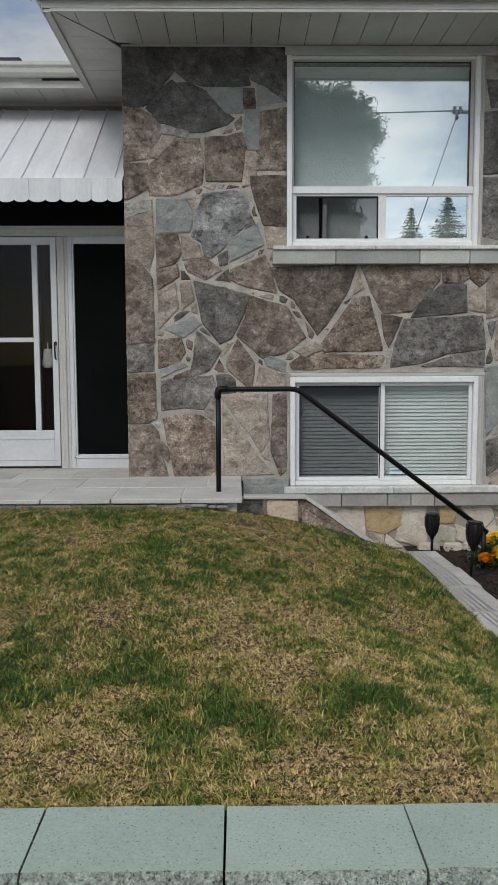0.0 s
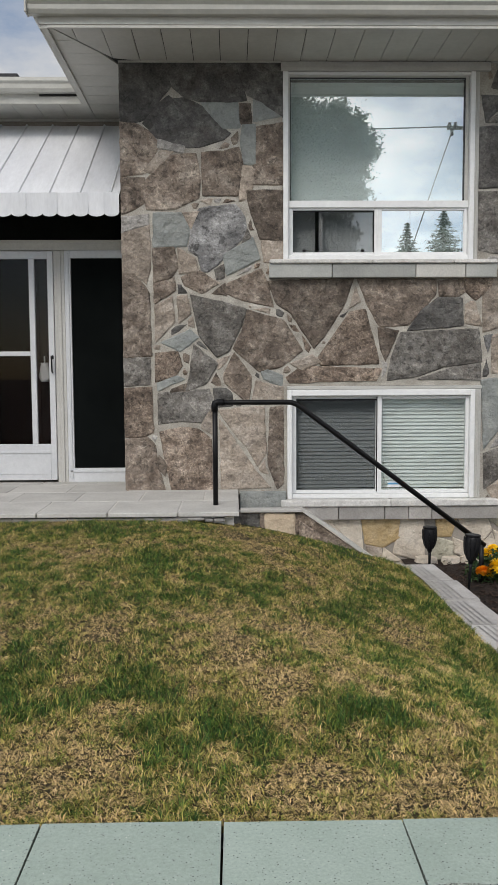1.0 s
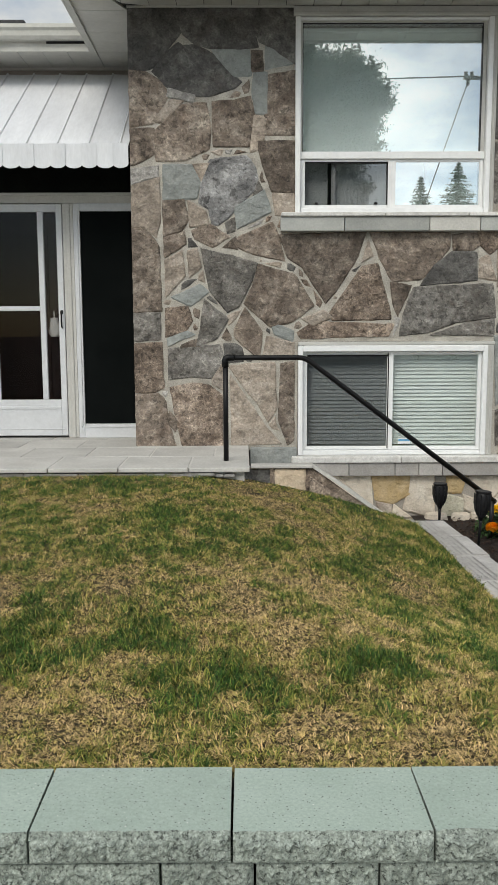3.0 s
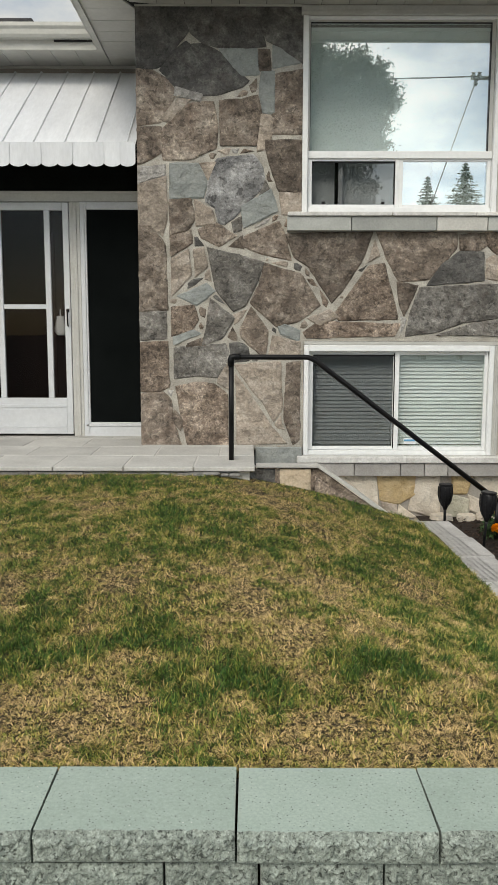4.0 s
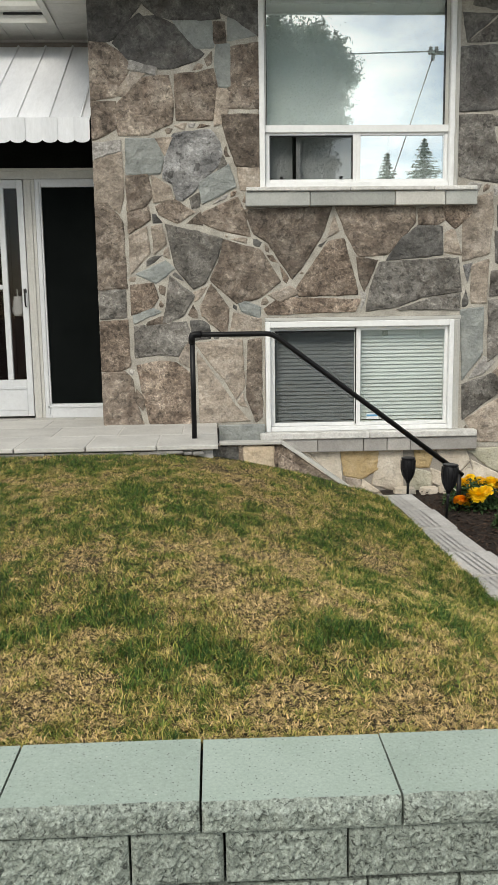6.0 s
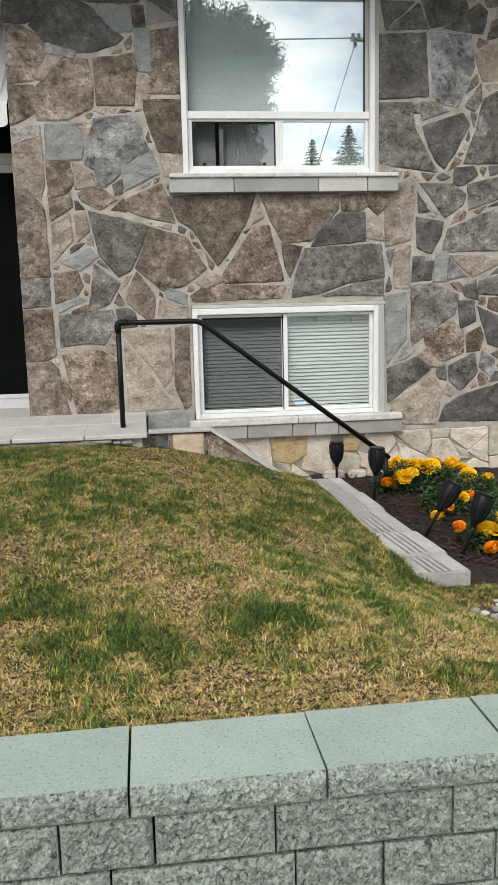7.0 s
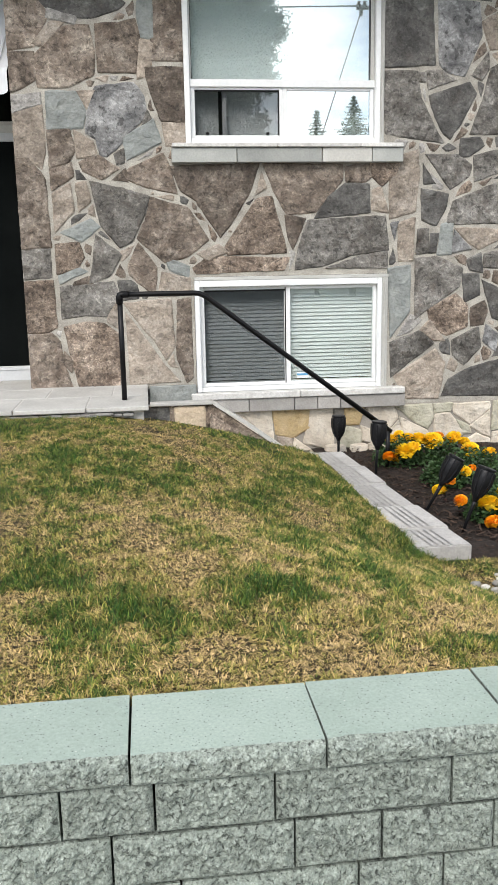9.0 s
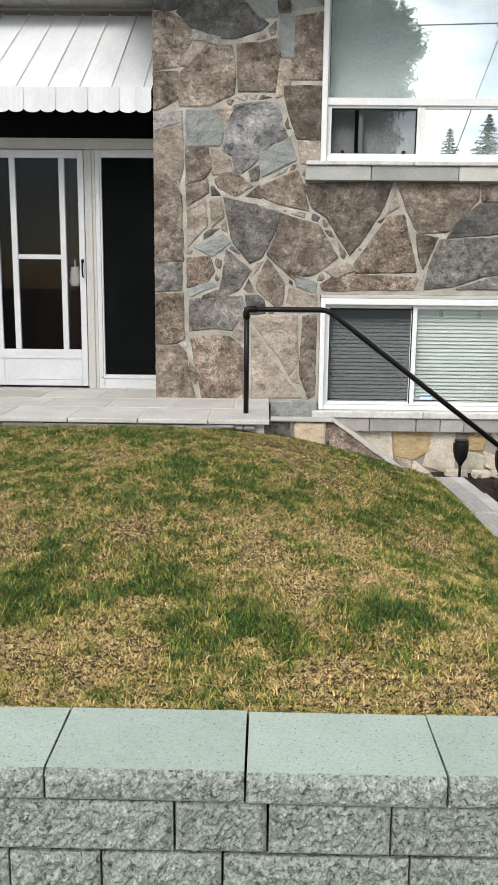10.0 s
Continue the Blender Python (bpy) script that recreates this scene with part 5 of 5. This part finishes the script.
# ---- edging slabs beside the flower bed ----
bed_edge = thing("bed_edging", "row of grooved pale concrete edging slabs beside the lawn", "edging", at=(2.3, -1.5, -0.62))
ends = ((-0.95, 2.04, -0.425), (-1.35, 2.09, -0.448), (-1.75, 2.132, -0.47), (-2.2, 2.19, -0.495), (-2.58, 2.245, -0.516), (-2.85, 2.285, -0.53))
for i, ((ya, xa, za), (yb, xb, zb)) in enumerate(zip(ends, ends[1:])):
    za, zb = za + 0.005 * (i % 2), zb + 0.005 * (i % 2)
    dx = 0.012 * (i % 2)
    w = 0.31
    bm = bmesh.new()
    pts = [(xa + dx, ya - 0.004), (xa + w + dx, ya - 0.004), (xb + w + dx, yb + 0.004), (xb + dx, yb + 0.004)]
    lo = [bm.verts.new((px, py, -0.66)) for px, py in pts]
    hi = [bm.verts.new((px, py, h)) for (px, py), h in zip(pts, (za, za, zb, zb))]
    bm.faces.new(lo)
    bm.faces.new(hi[::-1])
    for k in range(4):
        bm.faces.new((lo[k], hi[k], hi[(k + 1) % 4], lo[(k + 1) % 4]))
    bmesh.ops.recalc_face_normals(bm, faces=bm.faces[:])
    bmesh.ops.bevel(bm, geom=bm.edges[:], offset=0.008, segments=2, affect="EDGES")
    slab = part("slab", bm, M_SLAB, bed_edge)
    # four darker strips laid on each slab mark its grooves
    for k in range(4):
        o = 0.085 + 0.036 * k
        q = [(xa + dx + o, ya - 0.03), (xa + dx + o + 0.009, ya - 0.03), (xb + dx + o + 0.01, yb + 0.01), (xb + dx + o, yb + 0.01)]
        bm = bmesh.new()
        bm.faces.new([bm.verts.new((px, py, za + (zb - za) * (ya - py) / (ya - yb) + 0.0035)) for px, py in q])
        bmesh.ops.solidify(bm, geom=bm.faces[:], thickness=0.003)
        part("groove", bm, M_SLAB_GREY, slab, "darker grey strip marking a groove")

# ---- flower bed ----
nx, ny = 60, 60
gx, gy = np.meshgrid(np.linspace(2.3, 4.5, nx), np.linspace(-2.95, -0.01, ny))
gz = -0.612 + 0.02 * (value_noise(gx, gy, 0.12, 5) - 0.5) + 0.03 * (value_noise(gx, gy, 0.4, 6) - 0.5) - 0.1 * smooth((-2.75 - gy) / 0.2)
me = bpy.data.meshes.new("ground_bed")
me.from_pydata(np.stack([gx, gy, gz], -1).reshape(-1, 3).tolist(), [], [(j * nx + i, j * nx + i + 1, (j + 1) * nx + i + 1, (j + 1) * nx + i) for j in range(ny - 1) for i in range(nx - 1)])
tagged(mesh_part("ground_bed", me, M_MULCH, smooth=True), "dark mulched soil of the flower bed", "soil", kind="structure")
r = random.Random(12)
bm = bmesh.new()
for i in range(2600):
    x, y = r.uniform(2.5, 3.9), r.uniform(-2.75, -0.1)
    ln, w = r.uniform(0.008, 0.04), r.uniform(0.003, 0.01)
    m = pose(x, y, -0.604 + r.uniform(-0.008, 0.014), r.uniform(-25, 25), r.uniform(-25, 25), r.uniform(0, 360))
    q = [bm.verts.new(m @ Vector(c)) for c in ((-ln, -w, 0), (ln, -w * 0.6, 0), (ln * 0.8, w, 0), (-ln * 0.9, w * 0.7, 0), (0, 0, w * 0.8))]
    for a, b in ((0, 1), (1, 2), (2, 3), (3, 0)):
        bm.faces.new((q[a], q[b], q[4]))
tagged(part("bark_mulch", bm, M_CHIP), "dark bark chips strewn over the bed", "mulch", kind="stuff")
for i, (x, w) in enumerate(((2.5, 0.18), (2.7, 0.16), (2.88, 0.2), (3.1, 0.17), (3.3, 0.2))):
    st = thing("border_stone", "pale flat stone lying against the foundation", "stone", "stones along the foundation", at=(x, -0.08, -0.62))
    poly = [(math.cos(a) * w * 0.5 * (1 + 0.2 * r.random()), math.sin(a) * 0.07 * (1 + 0.3 * r.random())) for a in [math.tau * k / 9 for k in range(9)]]
    bm = bmesh.new()
    lo = [bm.verts.new((x + px, -0.1 + py, -0.62)) for px, py in poly]
    hi = [bm.verts.new((x + px * 0.9, -0.1 + py * 0.85, -0.57 + 0.01 * r.random())) for px, py in poly]
    bm.faces.new(hi)
    bm.faces.new(lo[::-1])
    for k in range(9):
        bm.faces.new((lo[k], lo[(k + 1) % 9], hi[(k + 1) % 9], hi[k]))
    part("body", bm, STONE_MATS["c"], st)


def bloom_mesh(seed):
    """A full marigold head: rings of short ruffled petals over a dome."""
    r = random.Random(seed)
    bm = bmesh.new()
    for ring, (el, n, ln) in enumerate(((-12, 18, 0.034), (6, 20, 0.036), (22, 19, 0.036), (38, 17, 0.034), (54, 13, 0.032), (70, 9, 0.03), (86, 5, 0.028))):
        for k in range(n):
            a = math.tau * (k + 0.5 * (ring % 2)) / n + r.uniform(-0.15, 0.15)
            e = radians(el + r.uniform(-8, 8))
            d = Vector((math.cos(a) * math.cos(e), math.sin(a) * math.cos(e), math.sin(e)))
            s = Vector((-math.sin(a), math.cos(a), 0)) * 0.0062
            u = d.cross(s).normalized() * 0.003
            q = [bm.verts.new(p) for p in (d * 0.01 - s * 0.5, d * 0.01 + s * 0.5, d * ln + s + u, d * (ln * 1.06), d * ln - s - u)]
            bm.faces.new(q)
    bmesh.ops.create_icosphere(bm, subdivisions=1, radius=0.022)
    me = bpy.data.meshes.new("bloom")
    bm.to_mesh(me)
    bm.free()
    return me


BLOOMS = [bloom_mesh(s) for s in (1, 2, 3)]
for k, me in enumerate(BLOOMS):
    me.materials.append(M_PETAL if k < 2 else M_PETAL_ORANGE)


def marigold(x, y, height, spread, heads, seed):
    r = random.Random(seed)
    base = Vector((x, y, -0.61))
    pl = thing("marigold", "bushy marigold plant with yellow and orange heads", "flower", "marigolds in the bed", at=base)
    bm = bmesh.new()
    for i in range(1100):
        a, rad, h = r.uniform(0, math.tau), spread * math.sqrt(r.random()), r.random()
        rad *= 0.55 + 0.6 * math.sin(math.pi * min(1, 0.2 + h * 0.75))
        c = base + Vector((math.cos(a) * rad, math.sin(a) * rad, 0.015 + h * height * (1 - 0.35 * (rad / spread) ** 2)))
        m = Matrix.Translation(c) @ pose(0, 0, 0, r.uniform(-50, 50), r.uniform(-50, 50), r.uniform(0, 360))
        ln, w = r.uniform(0.024, 0.045), r.uniform(0.007, 0.013)
        q = [bm.verts.new(m @ Vector(p)) for p in ((0, 0, 0), (ln * 0.5, -w, 0.003), (ln, 0, -0.004), (ln * 0.5, w, 0.003))]
        bm.faces.new(q)
    part("foliage", bm, M_LEAF, pl, "deep green feathery leaves")
    bm = bmesh.new()
    for i in range(6):
        a = r.uniform(0, math.tau)
        tube([base + Vector((0, 0, -0.02)), base + Vector((math.cos(a) * spread * 0.3, math.sin(a) * spread * 0.3, height * 0.5)), base + Vector((math.cos(a) * spread * 0.6, math.sin(a) * spread * 0.6, height * 0.85))], [0.005, 0.004, 0.002], 5, bm)
    part("stems", bm, M_LEAF, pl)
    for hx, hy, hz, s, k in heads:
        ob = mesh_part("bloom", BLOOMS[k], None, pl, "ruffled orange head" if k == 2 else "ruffled yellow head")
        ob.matrix_basis = Matrix.Translation(Vector((hx, hy, hz)) - base) @ pose(0, 0, 0, r.uniform(0, 35), r.uniform(-20, 20), r.uniform(0, 360)) @ Matrix.Scale(1.5 * s, 4)
        ob.matrix_parent_inverse = Matrix.Identity(4)
    return pl


marigold(2.86, -0.72, 0.22, 0.19, ((2.8, -0.72, -0.41, 1.0, 0), (2.87, -0.66, -0.385, 0.8, 0), (2.93, -0.7, -0.4, 0.9, 0), (2.84, -0.9, -0.465, 1.35, 1), (2.9, -0.92, -0.44, 1.2, 0), (2.74, -0.86, -0.51, 1.0, 2), (2.79, -0.82, -0.53, 0.9, 0)), 1)
marigold(3.16, -0.72, 0.21, 0.2, ((3.02, -0.72, -0.415, 1.2, 0), (3.11, -0.76, -0.425, 1.5, 1), (3.19, -0.66, -0.41, 0.9, 2), (3.3, -0.7, -0.425, 1.3, 0), (3.38, -0.72, -0.45, 0.9, 0)), 2)
marigold(3.32, -1.1, 0.18, 0.2, ((3.32, -1.0, -0.455, 1.3, 0), (3.45, -1.05, -0.47, 1.0, 1), (3.22, -1.28, -0.53, 0.8, 2)), 3)
marigold(3.02, -1.35, 0.15, 0.18, ((2.93, -1.58, -0.52, 1.0, 2), (2.86, -1.62, -0.58, 0.95, 1), (3.1, -1.45, -0.5, 0.9, 0)), 4)
marigold(2.99, -2.2, 0.18, 0.17, ((2.92, -2.3, -0.49, 1.3, 1), (3.04, -2.25, -0.44, 1.2, 0), (2.9, -2.42, -0.56, 1.0, 2), (2.8, -2.15, -0.5, 0.8, 2), (3.1, -2.35, -0.5, 1.1, 0)), 5)
marigold(3.35, -1.7, 0.2, 0.2, ((3.4, -1.65, -0.46, 1.2, 0), (3.55, -1.55, -0.45, 1.1, 1)), 6)


# ---- solar torches ----
def torch():
    t = thing("solar_torch", "black plastic solar garden torch stuck in the bed", "garden light", "solar torches in the bed")
    part("stake", tube([(0, 0, -0.05), (0, 0, 0.16), (0, 0, 0.2)], [0.009, 0.011, 0.013], 10), M_PLASTIC, t, smooth=True)
    head = part("lamp_head", tube([(0, 0, 0.19), (0, 0, 0.22), (0, 0, 0.26), (0, 0, 0.3), (0, 0, 0.34), (0, 0, 0.375), (0, 0, 0.39)], [0.014, 0.024, 0.042, 0.052, 0.055, 0.053, 0.047], 18), M_PLASTIC, t, smooth=True)
    part("solar_cap", tube([(0, 0, 0.386), (0, 0, 0.396), (0, 0, 0.4)], [0.054, 0.056, 0.05], 18), M_PLASTIC, head)
    for k in range(9):
        a = math.tau * k / 9
        c, s = math.cos(a), math.sin(a)
        part("rib", tube([(0.026 * c, 0.026 * s, 0.222), (0.046 * c, 0.046 * s, 0.262), (0.0565 * c, 0.0565 * s, 0.31), (0.0575 * c, 0.0575 * s, 0.38)], 0.004, 6), M_PLASTIC, head)
    return t


first = torch()
first.matrix_basis = pose(2.46, -0.36, -0.66, 0, 0, 10)
copy_thing(first, pose(2.54, -1.18, -0.565, 2, 3, 40))
copy_thing(first, pose(2.64, -1.98, -0.61, 3, 29, 5))
copy_thing(first, pose(2.72, -2.4, -0.61, 4, 20, 15))

# ---- pebbles at the lawn's corner ----
for i in range(26):
    x, y = 2.47 + 0.28 * r.random(), -3.1 - 0.5 * r.random()
    s = r.uniform(0.012, 0.032)
    peb = bmesh.new()
    bmesh.ops.create_icosphere(peb, subdivisions=2, radius=1)
    for v in peb.verts:
        w = 1 + 0.25 * noise.noise(v.co * 1.3 + Vector((i, 0, 0)))
        v.co = Vector((x + v.co.x * s * w, y + v.co.y * s * 0.8 * w, float(lawn_z(x, y)) + 0.012 + v.co.z * s * 0.55 * w))
    tagged(part("pebble", peb, M_PEBBLE, smooth=True), "rounded pale river pebble at the edge of the lawn", "pebble", "pebbles by the lawn")

# ---- what the window mirrors: trees, a pole and wires over the street ----
def broad_tree(x, y, trunk, radius, lobes, leaves, seed):
    r = random.Random(seed)
    t = thing("street_tree", "tall leafy street tree across the road", "tree", at=(x, y, -0.68))
    tr = part("trunk", tube([(x, y, -0.7), (x + 0.1, y, trunk * 0.5), (x, y, trunk), (x + 0.2, y, trunk + radius)], [0.32, 0.26, 0.2, 0.08], 10), M_BARK, t, smooth=True)
    for k in range(7):
        a = math.tau * k / 7
        part("limb", tube([(x, y, trunk * (0.75 + 0.05 * k)), (x + math.cos(a) * radius * 0.4, y + math.sin(a) * radius * 0.4, trunk + radius * 0.3), (x + math.cos(a) * radius * 0.8, y + math.sin(a) * radius * 0.8, trunk + radius * 0.6)], [0.12, 0.08, 0.03], 6), M_BARK, tr)
    clumps = []
    for lx, lz, size in lobes:
        for k in range(int(34 * size ** 2)):
            d = Vector((r.gauss(0, 1), r.gauss(0, 1), r.gauss(0, 1))).normalized() * size * r.random() ** 0.4
            clumps.append((Vector((x + lx, y, trunk + radius * 0.75 + lz)) + d, r.uniform(0.2, 0.42)))
    pts = np.random.RandomState(seed)
    verts, faces = [], []
    for i in range(leaves):
        c, s = clumps[i % len(clumps)]
        q = pts.randn(3) * s * 0.6
        p = np.array(c) + q
        u, v = pts.randn(3), pts.randn(3)
        w = 0.045 + 0.05 * pts.rand()
        u *= w / np.linalg.norm(u)
        v *= 0.6 * w / np.linalg.norm(v)
        faces.append(tuple(range(4 * i, 4 * i + 4)))
        verts += [tuple(p - u), tuple(p - v), tuple(p + u), tuple(p + v)]
    me = bpy.data.meshes.new("crown")
    me.from_pydata(verts, [], faces)
    mesh_part("crown", me, M_TREE_LEAF, t)


def conifer(x, y, height, radius, seed):
    """A spruce: whorls of drooping boughs, each set with sprays of needles."""
    r = random.Random(seed)
    t = thing("spruce_tree", "dark pointed spruce across the road", "tree", "spruces over the street", at=(x, y, -0.68))
    part("trunk", tube([(x, y, -0.7), (x, y, height)], [0.2, 0.015], 8), M_BARK, t)
    bm = bmesh.new()
    z = height - 0.12
    while z > 0.8:
        reach = radius * (height - z) / height * 1.05 + 0.06
        for k in range(13):
            a, ln = math.tau * (k + r.random()) / 13, reach * r.uniform(0.55, 1.15)
            d = Vector((math.cos(a), math.sin(a), 0))
            n = max(4, min(14, int(ln / 0.09)))
            for j in range(n):
                u = (j + 0.5) / n
                p = Vector((x, y, z)) + d * ln * u + Vector((0, 0, -0.3 * ln * u + 0.22 * ln * u * u))
                m = Matrix.Translation(p) @ pose(0, 0, 0, r.uniform(-70, 70), r.uniform(-20, 45), math.degrees(a) + r.uniform(-55, 55))
                w = r.uniform(0.1, 0.24) * (1.1 - 0.5 * u)
                bm.faces.new([bm.verts.new(m @ Vector(q)) for q in ((-w * 0.5, -w * 0.35, 0), (w, 0, 0), (-w * 0.5, w * 0.35, 0))])
        z -= r.uniform(0.17, 0.3) * (0.6 + 0.06 * (height - z))
    part("crown", bm, M_TREE_LEAF, t)


broad_tree(1.8, -25.0, 4.2, 4.7, ((0, 0, 3.5), (2.4, 0.8, 1.9), (3.8, 1.9, 0.95), (2.9, 2.8, 0.8), (3.3, 0.4, 0.9), (-2, 1.5, 2.4), (1.2, 2.3, 1.4), (0, -1.6, 3.0), (2.2, -1.6, 1.6)), 190000, 5)
conifer(13.3, -42.0, 10.6, 5.6, 2)
conifer(11.35, -43.0, 10.0, 4.4, 3)
pole = thing("utility_pole", "wooden utility pole with a crossarm across the road", "pole", at=(11.7, -30, -0.68))
part("shaft", tube([(11.7, -30.0, -0.7), (11.7, -30, 12.6)], [0.16, 0.11], 10), M_BARK, pole)
part("crossarm", boxes(((10.35, -30.06, 11.62), (12.6, -29.96, 11.7))), M_BARK, pole)
for x, z in ((10.45, 11.7), (10.7, 11.7), (10.55, 11.36), (12.4, 11.7)):
    part("insulator", tube([(x, -30, z), (x, -30, z + 0.1), (x, -30, z + 0.16), (x, -30, z + 0.22)], [0.05, 0.1, 0.06, 0.09], 8), M_BARK, pole, "dark insulator")
part("stay_wire", tube([(10.5, -30, 11.4), (6.4, -30, -0.68)], 0.022, 6), M_BARK, pole, "thin slanting stay wire")
wire = thing("overhead_wire", "black overhead wire along the street", "wire", at=(0, -30, 11.5))
part("cable", tube([(-30, -30, 12.2), (-10, -30, 11.55), (0.0, -30, 11.45), (10.5, -30, 11.75), (30, -30, 11.4)], 0.03, 6), M_BLACK, wire)

# ---- retaining wall: split-face blocks under smooth caps ----
retaining = thing("retaining_wall", "low retaining wall of green-grey split-face concrete blocks with smooth caps", "wall", at=(1, -5.2, -0.66))
setting("wall_backfill", boxes(((-3.2, -5.19, -0.7), (4.4, -5.075, -0.1))), M_SOIL, "earth packed behind the retaining wall", "soil")


def split_block(w, h, depth, seed, rough=0.012, cap=False):
    """A block with a broken front face (its middle at the origin's front bottom edge), chipped along the arris."""
    bm = bmesh.new()
    nx, nz = max(6, int(w / 0.0062)), max(4, int(h / 0.0062))
    grid = []
    for j in range(nz + 1):
        row = []
        for i in range(nx + 1):
            x, z = -w / 2 + w * i / nx, h * j / nz
            e = min(i, nx - i, j, nz - j)
            q = Vector((x * 44, z * 44, seed * 7.3))
            d = -(0.4 + noise.noise(q) * 0.9 + noise.noise(q * 2.1) * 0.85 + noise.noise(q * 4.3) * 0.6) * rough
            if e < 3:
                d = (0.006, 0.0015, -0.001)[e] + d * (0.0, 0.3, 0.7)[e]
            if cap and nz - j < 3:
                d = 0.013 - 0.005 * (nz - j) + noise.noise(q * 1.4) * 0.006
            row.append(bm.verts.new((x, d, z)))
        grid.append(row)
    for j in range(nz):
        for i in range(nx):
            bm.faces.new((grid[j][i], grid[j][i + 1], grid[j + 1][i + 1], grid[j + 1][i]))
    back = [bm.verts.new(p) for p in ((-w / 2, depth, 0), (w / 2, depth, 0), (w / 2, depth, h), (-w / 2, depth, h))]
    bm.faces.new((back[1], back[0], back[3], back[2]))
    bm.faces.new([row[0] for row in grid][::-1] + [back[0], back[3]][::1])
    bm.faces.new([row[-1] for row in grid] + [back[2], back[1]])
    bm.faces.new(grid[0][::-1] + [back[0], back[1]])
    top = bm.faces.new(grid[-1] + [back[2], back[3]])
    bmesh.ops.recalc_face_normals(bm, faces=bm.faces[:])
    top_edges = [e for e in top.edges if len(e.link_faces) == 2 and min(v.co.y for v in e.verts) > -0.1 and max(v.co.y for v in e.verts) > depth - 0.001]
    if cap:
        top.material_index = 1
    me = bpy.data.meshes.new("cap_stone" if cap else "block")
    bm.to_mesh(me)
    bm.free()
    me.materials.append(M_SPLIT)
    if cap:
        me.materials.append(M_CAP)
    return me


CAP_H, CAP_T = 0.064, -0.044
caps = [split_block(0.397, CAP_H, 0.252, s, 0.01, True) for s in (1, 2, 3, 4)]
for i in range(-7, 8):
    ob = mesh_part("cap_stone", caps[i % 4], None, retaining)
    ob.matrix_basis = Matrix.Translation(Vector((0.868 + 0.402 * i + 0.201, -5.315, CAP_T - CAP_H + 0.0015 * ((i * 7) % 3 - 1))) - retaining.location) @ pose(0, 0, 0, 0, 0, 0.25 * ((i * 5) % 3 - 1))
    ob.matrix_parent_inverse = Matrix.Identity(4)
COURSE = 0.1185
SMALL, MID, LONG = 0.189, 0.249, 0.381
sizes = {w: [split_block(w - 0.005, COURSE - 0.0075, 0.12, s + int(w * 100)) for s in (1, 2, 3)] for w in (SMALL, MID, LONG)}
starts = ((0.725, (SMALL, MID, LONG)), (0.385, (SMALL, MID, LONG)), (1.343, (SMALL, MID, LONG)), (0.6, (SMALL, LONG, MID)), (0.75, (MID, SMALL, LONG)))
for c, (x0, seq) in enumerate(starts):
    z = CAP_T - CAP_H - COURSE * (c + 1)
    x = x0 - sum(seq) * math.ceil((x0 + 2.0) / sum(seq))
    k = 0
    while x < 3.6:
        w = seq[k % len(seq)]
        ob = mesh_part("block", sizes[w][(k * 7 + c) % 3], None, retaining)
        ob.matrix_basis = Matrix.Translation(Vector((x + w / 2, -5.302 - 0.002 * (k % 2), z)) - retaining.location)
        ob.matrix_parent_inverse = Matrix.Identity(4)
        x += w
        k += 1
